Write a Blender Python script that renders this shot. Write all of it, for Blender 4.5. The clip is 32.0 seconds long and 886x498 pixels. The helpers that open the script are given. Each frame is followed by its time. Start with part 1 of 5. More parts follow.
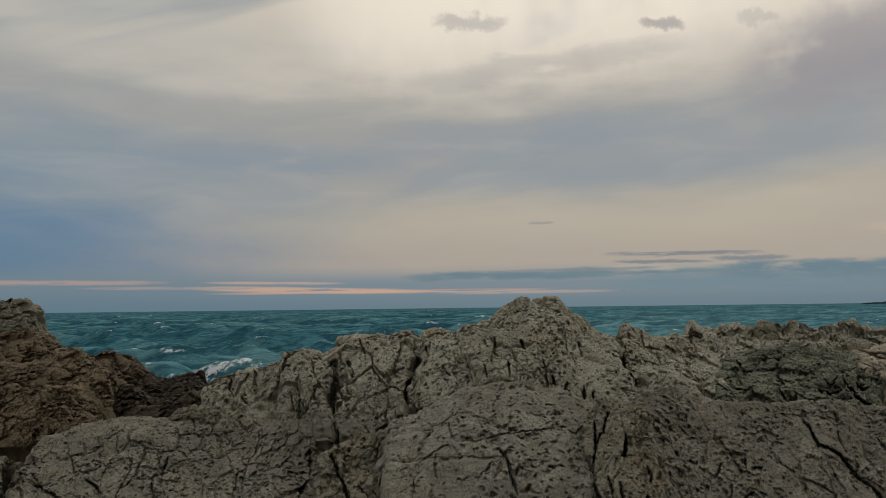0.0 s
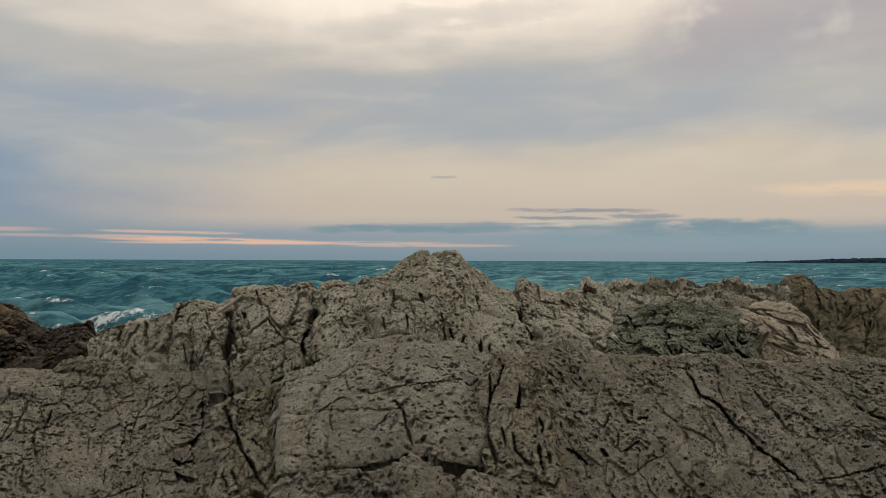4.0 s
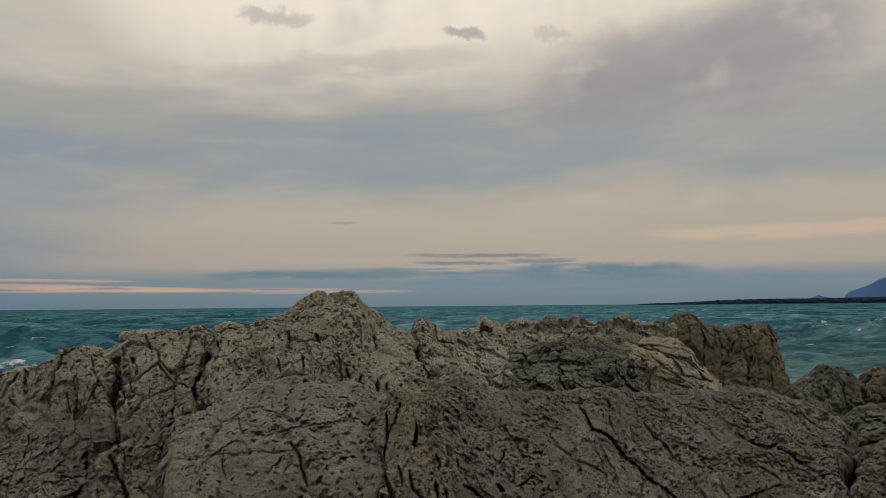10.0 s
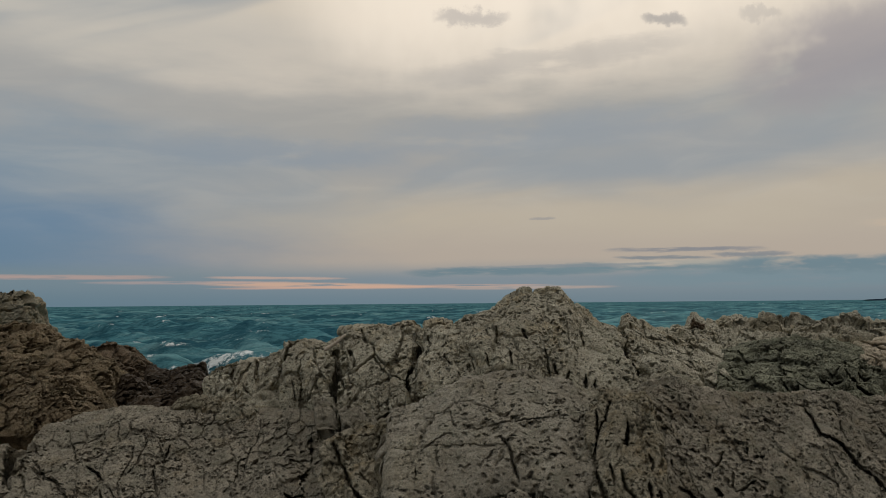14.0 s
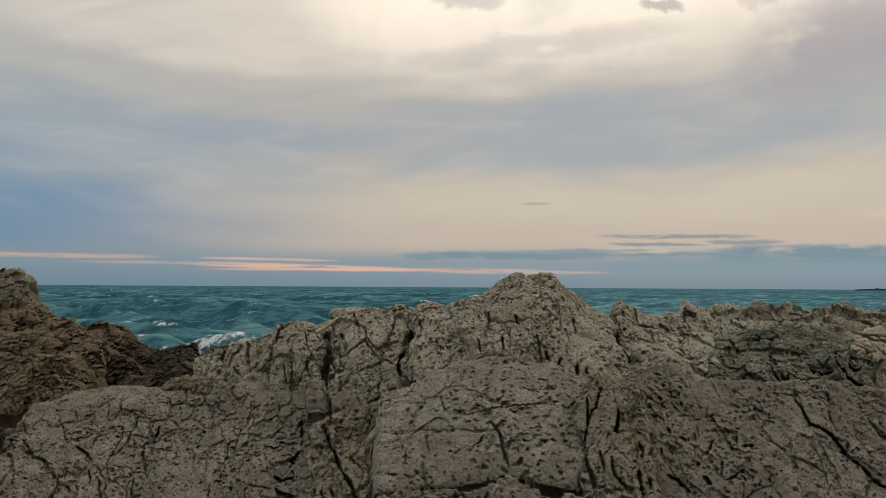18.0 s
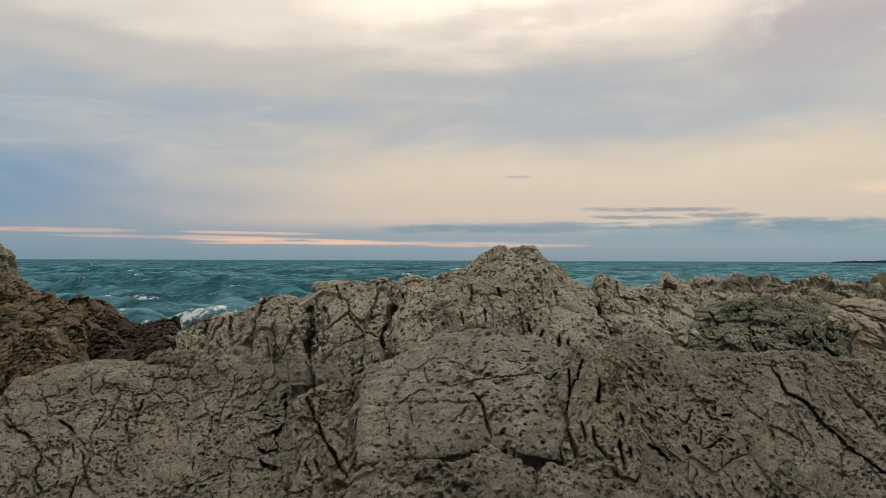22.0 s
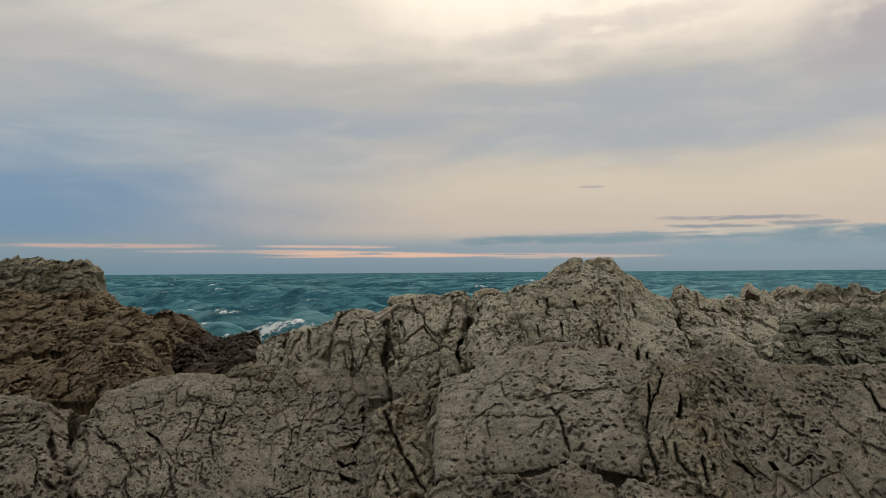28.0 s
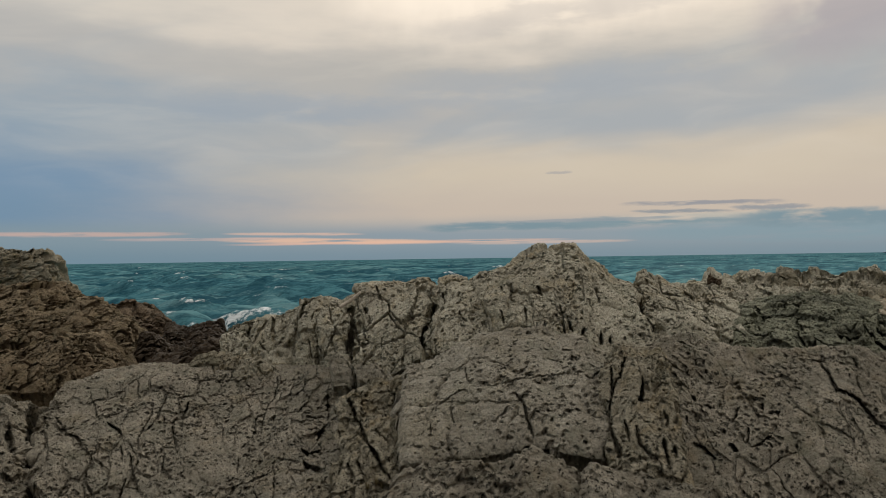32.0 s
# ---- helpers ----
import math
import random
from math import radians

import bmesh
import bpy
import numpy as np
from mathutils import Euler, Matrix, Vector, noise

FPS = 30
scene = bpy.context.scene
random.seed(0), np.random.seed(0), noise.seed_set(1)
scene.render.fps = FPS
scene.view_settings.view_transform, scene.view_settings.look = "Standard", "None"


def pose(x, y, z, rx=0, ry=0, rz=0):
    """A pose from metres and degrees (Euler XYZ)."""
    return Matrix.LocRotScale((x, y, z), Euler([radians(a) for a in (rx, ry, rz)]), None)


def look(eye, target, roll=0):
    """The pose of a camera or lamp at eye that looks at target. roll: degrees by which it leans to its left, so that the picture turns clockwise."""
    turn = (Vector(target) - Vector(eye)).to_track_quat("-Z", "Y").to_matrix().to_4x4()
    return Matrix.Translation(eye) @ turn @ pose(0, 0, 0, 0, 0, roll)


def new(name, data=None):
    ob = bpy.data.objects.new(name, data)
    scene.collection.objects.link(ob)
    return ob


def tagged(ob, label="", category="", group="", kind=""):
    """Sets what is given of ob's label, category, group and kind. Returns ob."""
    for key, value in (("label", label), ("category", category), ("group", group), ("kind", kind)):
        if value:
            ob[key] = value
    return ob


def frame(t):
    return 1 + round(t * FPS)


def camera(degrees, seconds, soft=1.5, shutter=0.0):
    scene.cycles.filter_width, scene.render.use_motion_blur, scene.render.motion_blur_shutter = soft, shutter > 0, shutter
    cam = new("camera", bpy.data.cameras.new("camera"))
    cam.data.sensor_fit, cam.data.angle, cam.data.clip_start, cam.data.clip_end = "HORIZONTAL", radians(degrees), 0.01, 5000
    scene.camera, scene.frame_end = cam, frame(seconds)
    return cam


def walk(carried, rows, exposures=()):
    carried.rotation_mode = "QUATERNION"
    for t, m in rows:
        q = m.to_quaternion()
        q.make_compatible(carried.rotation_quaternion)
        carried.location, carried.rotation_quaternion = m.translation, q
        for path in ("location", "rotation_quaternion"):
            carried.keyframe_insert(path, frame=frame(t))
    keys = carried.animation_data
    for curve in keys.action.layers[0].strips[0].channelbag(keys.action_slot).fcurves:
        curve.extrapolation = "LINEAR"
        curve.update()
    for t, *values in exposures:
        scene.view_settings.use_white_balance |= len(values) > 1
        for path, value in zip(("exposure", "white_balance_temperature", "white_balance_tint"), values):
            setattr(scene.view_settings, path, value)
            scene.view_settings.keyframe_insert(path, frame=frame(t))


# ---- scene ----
cam = camera(55.20, 32.0, soft=0.9)
PATH = [
    (0, (-0.000, -0.031, 3.047), (-0.203, 4.953, 3.392), -0.69),
    (0.5, (0.009, -0.030, 3.048), (-0.182, 4.962, 3.252), -0.35),
    (1, (0.001, 0.001, 3.056), (-0.256, 4.993, 3.191), -0.65),
    (1.5, (-0.000, -0.005, 3.055), (-0.346, 4.980, 3.209), -0.41),
    (2, (-0.009, 0.005, 3.054), (-0.257, 4.998, 3.139), 0.10),
    (2.5, (-0.008, 0.035, 3.031), (-0.034, 5.034, 3.101), 0.80),
    (3, (0.000, 0.039, 3.036), (0.189, 5.035, 3.101), 0.79),
    (3.5, (0.011, 0.030, 3.045), (0.309, 5.020, 3.109), 0.51),
    (5.5, (0.039, 0.004, 3.048), (0.522, 4.979, 3.156), -0.28),
    (6, (0.048, 0.020, 3.037), (0.318, 5.011, 3.180), -0.42),
    (6.5, (0.031, 0.016, 3.030), (0.133, 5.013, 3.184), 0.12),
    (7, (0.014, 0.002, 3.031), (0.009, 5.000, 3.155), 0.28),
    (7.5, (0.001, 0.007, 3.019), (0.015, 5.006, 3.106), -0.10),
    (8, (0.006, -0.013, 2.992), (0.265, 4.976, 3.197), -0.55),
    (8.5, (0.027, -0.001, 2.981), (0.756, 4.941, 3.200), -1.15),
    (9, (0.052, -0.005, 2.978), (0.991, 4.896, 3.291), -1.35),
    (9.5, (0.054, -0.052, 2.977), (1.031, 4.841, 3.310), -1.28),
    (10, (0.054, -0.036, 2.983), (1.005, 4.861, 3.316), -0.53),
    (10.5, (0.050, -0.052, 2.968), (0.945, 4.859, 3.259), -1.30),
    (11, (0.073, -0.027, 2.968), (0.824, 4.909, 3.236), -0.78),
    (11.5, (0.049, -0.039, 2.977), (0.701, 4.914, 3.177), -1.46),
    (12, (0.046, -0.021, 2.981), (0.639, 4.942, 3.135), -1.22),
    (12.5, (0.032, 0.005, 2.995), (0.389, 4.984, 3.284), -0.76),
    (13, (0.024, 0.021, 2.987), (0.083, 5.006, 3.373), -0.44),
    (13.5, (-0.003, -0.013, 2.987), (-0.187, 4.969, 3.373), -0.33),
    (14, (-0.010, -0.019, 2.985), (-0.221, 4.967, 3.303), -0.51),
    (14.5, (-0.007, -0.011, 2.981), (-0.215, 4.980, 3.202), -0.79),
    (16.5, (-0.027, -0.001, 2.981), (-0.178, 4.995, 3.121), -0.91),
    (17, (-0.022, -0.004, 2.980), (-0.111, 4.993, 3.103), -1.00),
    (17.5, (-0.006, 0.019, 2.997), (-0.107, 5.016, 3.155), 0.34),
    (18, (-0.011, 0.010, 2.996), (-0.183, 5.002, 3.218), 0.34),
    (18.5, (-0.016, 0.011, 2.990), (-0.224, 5.002, 3.196), 0.62),
    (19, (-0.011, 0.015, 2.995), (-0.255, 5.007, 3.132), 0.60),
    (19.5, (-0.014, 0.009, 2.984), (-0.321, 4.999, 3.079), 0.06),
    (20, (-0.021, 0.013, 2.990), (-0.375, 5.000, 3.044), 0.15),
    (20.5, (-0.018, 0.007, 2.983), (-0.397, 4.993, 3.027), -0.09),
    (21, (-0.019, -0.001, 2.987), (-0.291, 4.992, 2.996), -0.39),
    (21.5, (-0.017, -0.005, 2.990), (-0.174, 4.993, 3.014), 0.02),
    (22, (-0.019, -0.008, 2.993), (-0.084, 4.991, 3.058), 0.20),
    (22.5, (-0.017, 0.005, 3.004), (-0.026, 5.004, 3.051), 1.49),
    (23, (-0.008, -0.005, 2.998), (-0.063, 4.994, 3.080), 1.08),
    (23.5, (-0.000, 0.015, 2.992), (-0.163, 5.012, 3.031), 0.89),
    (24, (-0.007, 0.034, 2.997), (-0.291, 5.026, 3.026), 0.11),
    (24.5, (-0.008, 0.013, 2.995), (-0.387, 4.998, 3.065), 0.16),
    (25, (-0.017, 0.013, 3.001), (-0.481, 4.990, 3.096), -0.77),
    (25.5, (-0.014, 0.021, 2.999), (-0.542, 4.992, 3.083), -0.37),
    (27.5, (-0.024, 0.010, 3.001), (-0.562, 4.980, 3.121), -0.57),
    (28, (-0.036, -0.009, 3.008), (-0.530, 4.965, 3.144), -0.40),
    (28.5, (-0.018, -0.003, 3.014), (-0.403, 4.979, 3.187), -0.46),
    (29, (-0.013, -0.026, 2.994), (-0.401, 4.957, 3.127), -0.23),
    (29.5, (-0.015, 0.004, 2.991), (-0.117, 5.002, 3.063), -0.29),
    (30, (0.005, -0.003, 3.002), (0.068, 4.996, 3.069), 0.23),
    (30.5, (0.005, 0.008, 3.008), (0.040, 5.008, 3.091), 0.15),
    (31, (0.014, 0.007, 3.003), (-0.025, 5.006, 3.084), -0.91),
    (31.5, (0.008, 0.017, 3.014), (-0.133, 5.015, 3.097), -0.32),
    (32, (0.009, 0.021, 3.007), (-0.302, 5.011, 3.061), -0.84),
]
walk(cam, [(t, look(eye, target, roll)) for t, eye, target, roll in PATH], exposures=[(0, -0.42, 6250, 8), (0.5, -0.15, 6400, 9), (1, 0.05, 6480, 10), (1.5, 0.04, 6480, 10), (3, 0.0, 6450, 10), (6, 0.03, 6500, 10), (8, -0.05, 6450, 10), (9, -0.22, 6380, 9), (10, -0.4, 6300, 8), (11, -0.45, 6250, 8), (12, -0.02, 6480, 10), (13, -0.35, 6380, 9), (14, -0.35, 6380, 9), (15, -0.18, 6420, 9), (17, -0.05, 6450, 10), (20, 0.06, 6480, 10), (21, 0.15, 6500, 10), (22, 0.2, 6550, 11), (23, 0.24, 6600, 11), (25, 0.22, 6600, 11), (28, 0.06, 6480, 10), (32, 0.0, 6500, 10)])


# ---- world: overcast evening sky ----
def lin(r, g, b):
    """A colour of 0 to 255 as it is seen, as linear light."""
    return tuple((v / 255 / 12.92 if v < 10.3 else ((v / 255 + 0.055) / 1.055) ** 2.4) for v in (r, g, b)) + (1.0,)


class Net:
    """Short hand for node trees."""

    def __init__(self, tree):
        self.tree = tree

    def node(self, kind):
        return self.tree.nodes.new(kind)

    def put(self, socket, value):
        if isinstance(value, bpy.types.NodeSocket):
            self.tree.links.new(value, socket)
        else:
            socket.default_value = value

    def math(self, op, a, b=0.0, c=0.0, clamp=False):
        n = self.node("ShaderNodeMath")
        n.operation, n.use_clamp = op, clamp
        for s, v in zip(n.inputs, (a, b, c)):
            self.put(s, v)
        return n.outputs[0]

    def span(self, v, lo, hi, out0=0.0, out1=1.0):
        n = self.node("ShaderNodeMapRange")
        n.interpolation_type = "SMOOTHSTEP"
        for s, x in zip(n.inputs[:5], (v, lo, hi, out0, out1)):
            self.put(s, x)
        return n.outputs[0]

    def mix(self, f, a, b, blend="MIX"):
        n = self.node("ShaderNodeMix")
        n.data_type, n.blend_type = "RGBA", blend
        self.put(n.inputs[0], f), self.put(n.inputs[6], a), self.put(n.inputs[7], b)
        return n.outputs[2]

    def vec(self, x=0.0, y=0.0, z=0.0):
        n = self.node("ShaderNodeCombineXYZ")
        for s, v in zip(n.inputs, (x, y, z)):
            self.put(s, v)
        return n.outputs[0]

    def noise(self, vector, scale, detail=4.0, rough=0.55, warp=0.0):
        n = self.node("ShaderNodeTexNoise")
        self.put(n.inputs["Vector"], vector)
        n.inputs["Scale"].default_value, n.inputs["Detail"].default_value = scale, detail
        n.inputs["Roughness"].default_value, n.inputs["Distortion"].default_value = rough, warp
        return n.outputs[0]

    def ramp(self, f, stops):
        n = self.node("ShaderNodeValToRGB")
        n.color_ramp.interpolation = "EASE"
        els = n.color_ramp.elements
        while len(els) < len(stops):
            els.new(0.5)
        for e, (p, c) in zip(els, stops):
            e.position, e.color = p, c
        self.put(n.inputs[0], f)
        return n.outputs[0]


SUN_AZ, SUN_EL = 16.0, 30.0
world = bpy.data.worlds.new("overcast_sky")
scene.world = world
world.use_nodes = True
world.node_tree.nodes.clear()
w = Net(world.node_tree)
sep = w.node("ShaderNodeSeparateXYZ")
w.put(sep.inputs[0], w.node("ShaderNodeTexCoord").outputs["Generated"])
az = w.math("MULTIPLY", w.math("ARCTAN2", sep.outputs[0], sep.outputs[1]), 57.2958)
el = w.math("MULTIPLY", w.math("ARCSINE", sep.outputs[2]), 57.2958)
wob = w.math("MULTIPLY", w.math("SUBTRACT", w.noise(w.vec(w.math("MULTIPLY", az, 0.06), w.math("MULTIPLY", el, 0.25), 1.7), 1.0, 5.0), 0.5), 7.0)
elw = w.math("ADD", el, w.math("MULTIPLY", wob, w.span(el, 1.0, 10.0)))
left = w.ramp(w.math("DIVIDE", elw, 30.0), [
    (0.0, lin(112, 138, 153)), (0.06, lin(128, 147, 158)), (0.1, lin(114, 142, 166)), (0.17, lin(120, 146, 170)), (0.30, lin(152, 165, 175)),
    (0.42, lin(182, 180, 176)), (0.6, lin(217, 209, 196)), (0.8, lin(228, 217, 200)), (1.0, lin(190, 185, 180))])
right = w.ramp(w.math("DIVIDE", elw, 30.0), [
    (0.0, lin(116, 140, 154)), (0.05, lin(136, 151, 162)), (0.10, lin(196, 182, 168)), (0.20, lin(204, 191, 172)), (0.32, lin(176, 175, 173)),
    (0.42, lin(184, 180, 173)), (0.54, lin(230, 217, 200)), (0.75, lin(240, 224, 202)), (1.0, lin(200, 193, 186))])
side = w.math("ADD", az, w.math("MULTIPLY", wob, 3.0))
sky = w.mix(w.span(side, -32.0, -2.0), left, right)
# drifting grey bands that rise to the right
band = w.noise(w.vec(w.math("MULTIPLY", az, 0.045), w.math("SUBTRACT", w.math("MULTIPLY", el, 0.17), w.math("MULTIPLY", az, 0.035)), 4.2), 1.0, 3.5, 0.45, 0.6)
sky = w.mix(w.math("MULTIPLY", w.span(band, 0.46, 0.66), w.math("MULTIPLY", w.span(el, 4.0, 9.0), 0.6)), sky, lin(158, 167, 174))
fine = w.noise(w.vec(w.math("MULTIPLY", az, 0.12), w.math("MULTIPLY", el, 0.5), 9.1), 1.0, 5.0, 0.5, 0.8)
sky = w.mix(w.math("MULTIPLY", w.span(fine, 0.4, 0.75), w.span(el, 3.0, 8.0, 0.0, 0.16)), sky, lin(228, 218, 202))


def streak(sky, a0, e0, wa, we, colour, strength, slope=0.0, ragged=0.5):
    """A long soft cloud at an azimuth and elevation, in degrees."""
    rag = w.math("SUBTRACT", w.noise(w.vec(w.math("MULTIPLY", az, 1.7 / wa), w.math("MULTIPLY", el, 0.45 / we), a0 * 0.37), 1.0, 5.0, 0.65), 0.5)
    da = w.math("DIVIDE", w.math("SUBTRACT", az, a0), wa)
    de = w.math("ADD", w.math("SUBTRACT", el, e0), w.math("MULTIPLY", w.math("SUBTRACT", az, a0), -slope))
    de = w.math("ADD", w.math("DIVIDE", de, we), w.math("MULTIPLY", rag, ragged * 3.0))
    thin = w.math("MULTIPLY", w.span(w.noise(w.vec(w.math("MULTIPLY", az, 2.5 / wa), w.math("MULTIPLY", el, 0.9 / we), a0), 1.0, 3.0), 0.22, 0.5), strength)
    if wa < 3:
        thin = strength
    d2 = w.math("ADD", w.math("POWER", w.math("ABSOLUTE", da), 4.0), w.math("MULTIPLY", de, de))
    return w.mix(w.math("MULTIPLY", w.span(d2, 1.5, 0.0), thin), sky, colour)


sky = streak(sky, -11.0, 1.25, 7.5, 0.2, lin(232, 188, 160), 0.8, -0.02, 0.35)
sky = streak(sky, -13.5, 1.75, 4.5, 0.1, lin(220, 184, 165), 0.7, -0.01, 0.3)
sky = streak(sky, -27.0, 1.8, 6.5, 0.16, lin(205, 172, 160), 0.7, 0.0, 0.35)
sky = streak(sky, -6.5, 1.12, 11.0, 0.1, lin(225, 182, 160), 0.75, 0.005, 0.5)
sky = streak(sky, -19.5, 1.45, 6.0, 0.1, lin(196, 172, 166), 0.6, 0.0, 0.5)
sky = streak(sky, 3.0, 1.0, 6.0, 0.13, lin(210, 182, 166), 0.6, 0.0, 0.3)
sky = streak(sky, 22.0, 1.5, 14.0, 0.7, lin(120, 149, 162), 0.7, 0.0, 0.5)
sky = streak(sky, 1.5, 2.1, 6.5, 0.3, lin(116, 141, 153), 1.0, 0.0, 0.6)
sky = streak(sky, 10.5, 2.3, 6.0, 0.34, lin(120, 144, 155), 1.0, 0.01, 0.7)
sky = streak(sky, 14.0, 2.5, 6.0, 0.22, lin(206, 194, 178), 0.6, 0.0, 0.4)
sky = streak(sky, 13.5, 3.35, 5.0, 0.17, lin(136, 140, 150), 0.85, -0.012, 0.9)
sky = streak(sky, 12.2, 2.85, 3.2, 0.13, lin(134, 142, 150), 0.9, -0.015, 0.9)
sky = streak(sky, 17.6, 2.95, 2.4, 0.16, lin(136, 143, 152), 0.85, -0.01, 0.9)
sky = streak(sky, 6.5, 2.42, 5.5, 0.11, lin(140, 150, 158), 0.75, 0.01, 0.8)
sky = streak(sky, 4.3, 5.6, 0.9, 0.1, lin(160, 158, 160), 0.6, 0.0, 0.8)
sky = streak(sky, 21.5, 2.2, 6.5, 0.6, lin(116, 142, 155), 1.0, -0.01, 0.7)
sky = streak(sky, 34.0, 4.5, 9.5, 0.5, lin(234, 204, 172), 0.6, 0.0, 0.6)
sky = streak(sky, 11.0, 25.0, 24.0, 9.0, (1.22, 1.06, 0.87, 1), 0.95, 0.06, 0.3)
sky = streak(sky, 28.0, 15.5, 11.0, 3.4, lin(170, 163, 166), 0.8, 0.12, 0.4)
sky = streak(sky, 5.0, 16.0, 9.0, 0.9, lin(190, 184, 178), 0.45, 0.1, 0.7)
sky = streak(sky, 4.0, 11.5, 12.0, 1.3, lin(160, 168, 176), 0.5, 0.03, 0.7)
sky = streak(sky, -14.0, 10.0, 9.0, 1.0, lin(152, 164, 176), 0.5, -0.03, 0.7)
sky = streak(sky, -0.3, 18.9, 2.6, 0.55, lin(178, 172, 170), 0.5, -0.06, 1.3)
sky = streak(sky, 12.6, 18.1, 1.5, 0.4, lin(152, 150, 152), 0.6, -0.14, 1.1)
sky = streak(sky, 18.6, 17.9, 1.3, 0.5, lin(198, 190, 182), 0.45, -0.1, 1.3)
# the cloud deck is brightest overhead
sky = w.mix(1.0, sky, w.mix(w.span(el, 30.0, 75.0), (1, 1, 1, 1), (2.0, 2.0, 2.0, 1)), "MULTIPLY")
bg = w.node("ShaderNodeBackground")
w.put(bg.inputs[0], sky)
bg.inputs[1].default_value = SKY_POWER = 1.0
air = w.node("ShaderNodeTexSky")
air.sky_type, air.sun_disc, air.sun_elevation, air.sun_rotation = "NISHITA", False, radians(SUN_EL), radians(SUN_AZ)
clear = w.node("ShaderNodeBackground")
w.put(clear.inputs[0], air.outputs[0])
clear.inputs[1].default_value = 0.05
both = w.node("ShaderNodeMixShader")
both.inputs[0].default_value = 0.04
w.put(both.inputs[1], bg.outputs[0]), w.put(both.inputs[2], clear.outputs[0])
w.put(w.node("ShaderNodeOutputWorld").inputs[0], both.outputs[0])

sun = new("sun", bpy.data.lights.new("sun", "SUN"))
sun.data.energy, sun.data.angle, sun.data.color = 0.95, radians(35), (1.0, 0.94, 0.84)
ahead = Vector((math.sin(radians(SUN_AZ)) * math.cos(radians(SUN_EL)), math.cos(radians(SUN_AZ)) * math.cos(radians(SUN_EL)), math.sin(radians(SUN_EL))))
sun.matrix_world = look(ahead * 50, (0, 0, 0))


# ---- materials ----
def material(name):
    m = bpy.data.materials.new(name)
    m.use_nodes = True
    m.node_tree.nodes.clear()
    n = Net(m.node_tree)
    b = n.node("ShaderNodeBsdfPrincipled")
    n.put(n.node("ShaderNodeOutputMaterial").inputs[0], b.outputs[0])
    return m, n, b


def stone(name, base, light, stain, stain_amount=0.5, rough=0.85, tint=(0.2, 0.2, 0.12, 1), tint_amount=0.0, bump=0.03, dots=1.0, gloss=0.05):
    """Weathered limestone: patches of two tones, ochre stains, pit shade painted as black specks, bump light as pale
    flecks, and a hackly grain.
    """
    m, n, b = material(name)
    co = n.node("ShaderNodeTexCoord").outputs["Object"]
    own = n.node("ShaderNodeObjectInfo").outputs["Random"]
    broad = n.noise(co, 1.3, 5.0, 0.6, 0.4)
    mid = n.noise(co, 7.0, 6.0, 0.65, 0.3)
    tiny = n.noise(co, 60.0, 4.0, 0.7)
    col = n.mix(n.span(n.math("ADD", broad, n.math("MULTIPLY", own, 0.12)), 0.38, 0.68), base, light)
    col = n.mix(n.math("MULTIPLY", n.span(n.noise(co, 2.3, 5.0, 0.6, 1.0), 0.5, 0.68), stain_amount), col, stain)
    if tint_amount:
        col = n.mix(n.math("MULTIPLY", n.span(n.noise(co, 3.1, 6.0, 0.7, 0.8), 0.42, 0.6), tint_amount), col, tint)
    # grey-green algae film in patches
    col = n.mix(n.span(n.noise(co, 4.3, 5.0, 0.65, 0.6), 0.5, 0.66, 0.0, 0.42), col, tuple(base[0] * v for v in (0.62, 0.66, 0.47)) + (1,))
    # light and shade of small bumps put into colour as dark and pale mottling
    col = n.mix(n.span(mid, 0.36, 0.52, 0.35, 0.0), col, tuple(v * 0.55 for v in base[:3]) + (1,))
    col = n.mix(n.span(mid, 0.55, 0.7, 0.0, 0.45), col, tuple(min(0.7, v * 1.22) for v in light[:3]) + (1,))
    # shade of small pits put into colour: black specks, larger and smaller, thicker in some places
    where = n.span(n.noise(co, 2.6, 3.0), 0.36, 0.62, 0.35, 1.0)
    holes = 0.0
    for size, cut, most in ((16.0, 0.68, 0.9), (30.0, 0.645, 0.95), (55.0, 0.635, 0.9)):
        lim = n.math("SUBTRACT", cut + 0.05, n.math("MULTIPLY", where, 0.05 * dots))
        pit_shade = n.span(n.math("SUBTRACT", n.noise(co, size, 2.0, 0.6, 0.5), lim), 0.0, 0.018, 0.0, most)
        holes = n.math("MAXIMUM", holes, pit_shade)
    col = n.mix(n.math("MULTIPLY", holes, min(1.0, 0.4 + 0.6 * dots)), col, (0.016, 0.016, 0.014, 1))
    # low grain, the same as in the bump, gets its shade in colour too
    col = n.mix(n.span(tiny, 0.4, 0.58, 0.5, 0.0), col, tuple(v * 0.55 for v in base[:3]) + (1,))
    n.put(b.inputs["Base Color"], col)
    n.put(b.inputs["Roughness"], n.span(mid, 0.3, 0.7, rough - 0.08, min(1.0, rough + 0.1)))
    b.inputs["Specular IOR Level"].default_value = gloss
    bp = n.node("ShaderNodeBump")
    bp.inputs["Strength"].default_value, bp.inputs["Distance"].default_value = 1.0, bump
    rise = n.math("ADD", n.noise(co, 34.0, 6.0, 0.7, 0.2), n.math("MULTIPLY", tiny, 0.4))
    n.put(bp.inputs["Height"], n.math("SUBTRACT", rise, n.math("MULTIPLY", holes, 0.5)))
    n.put(b.inputs["Normal"], bp.outputs[0])
    return m


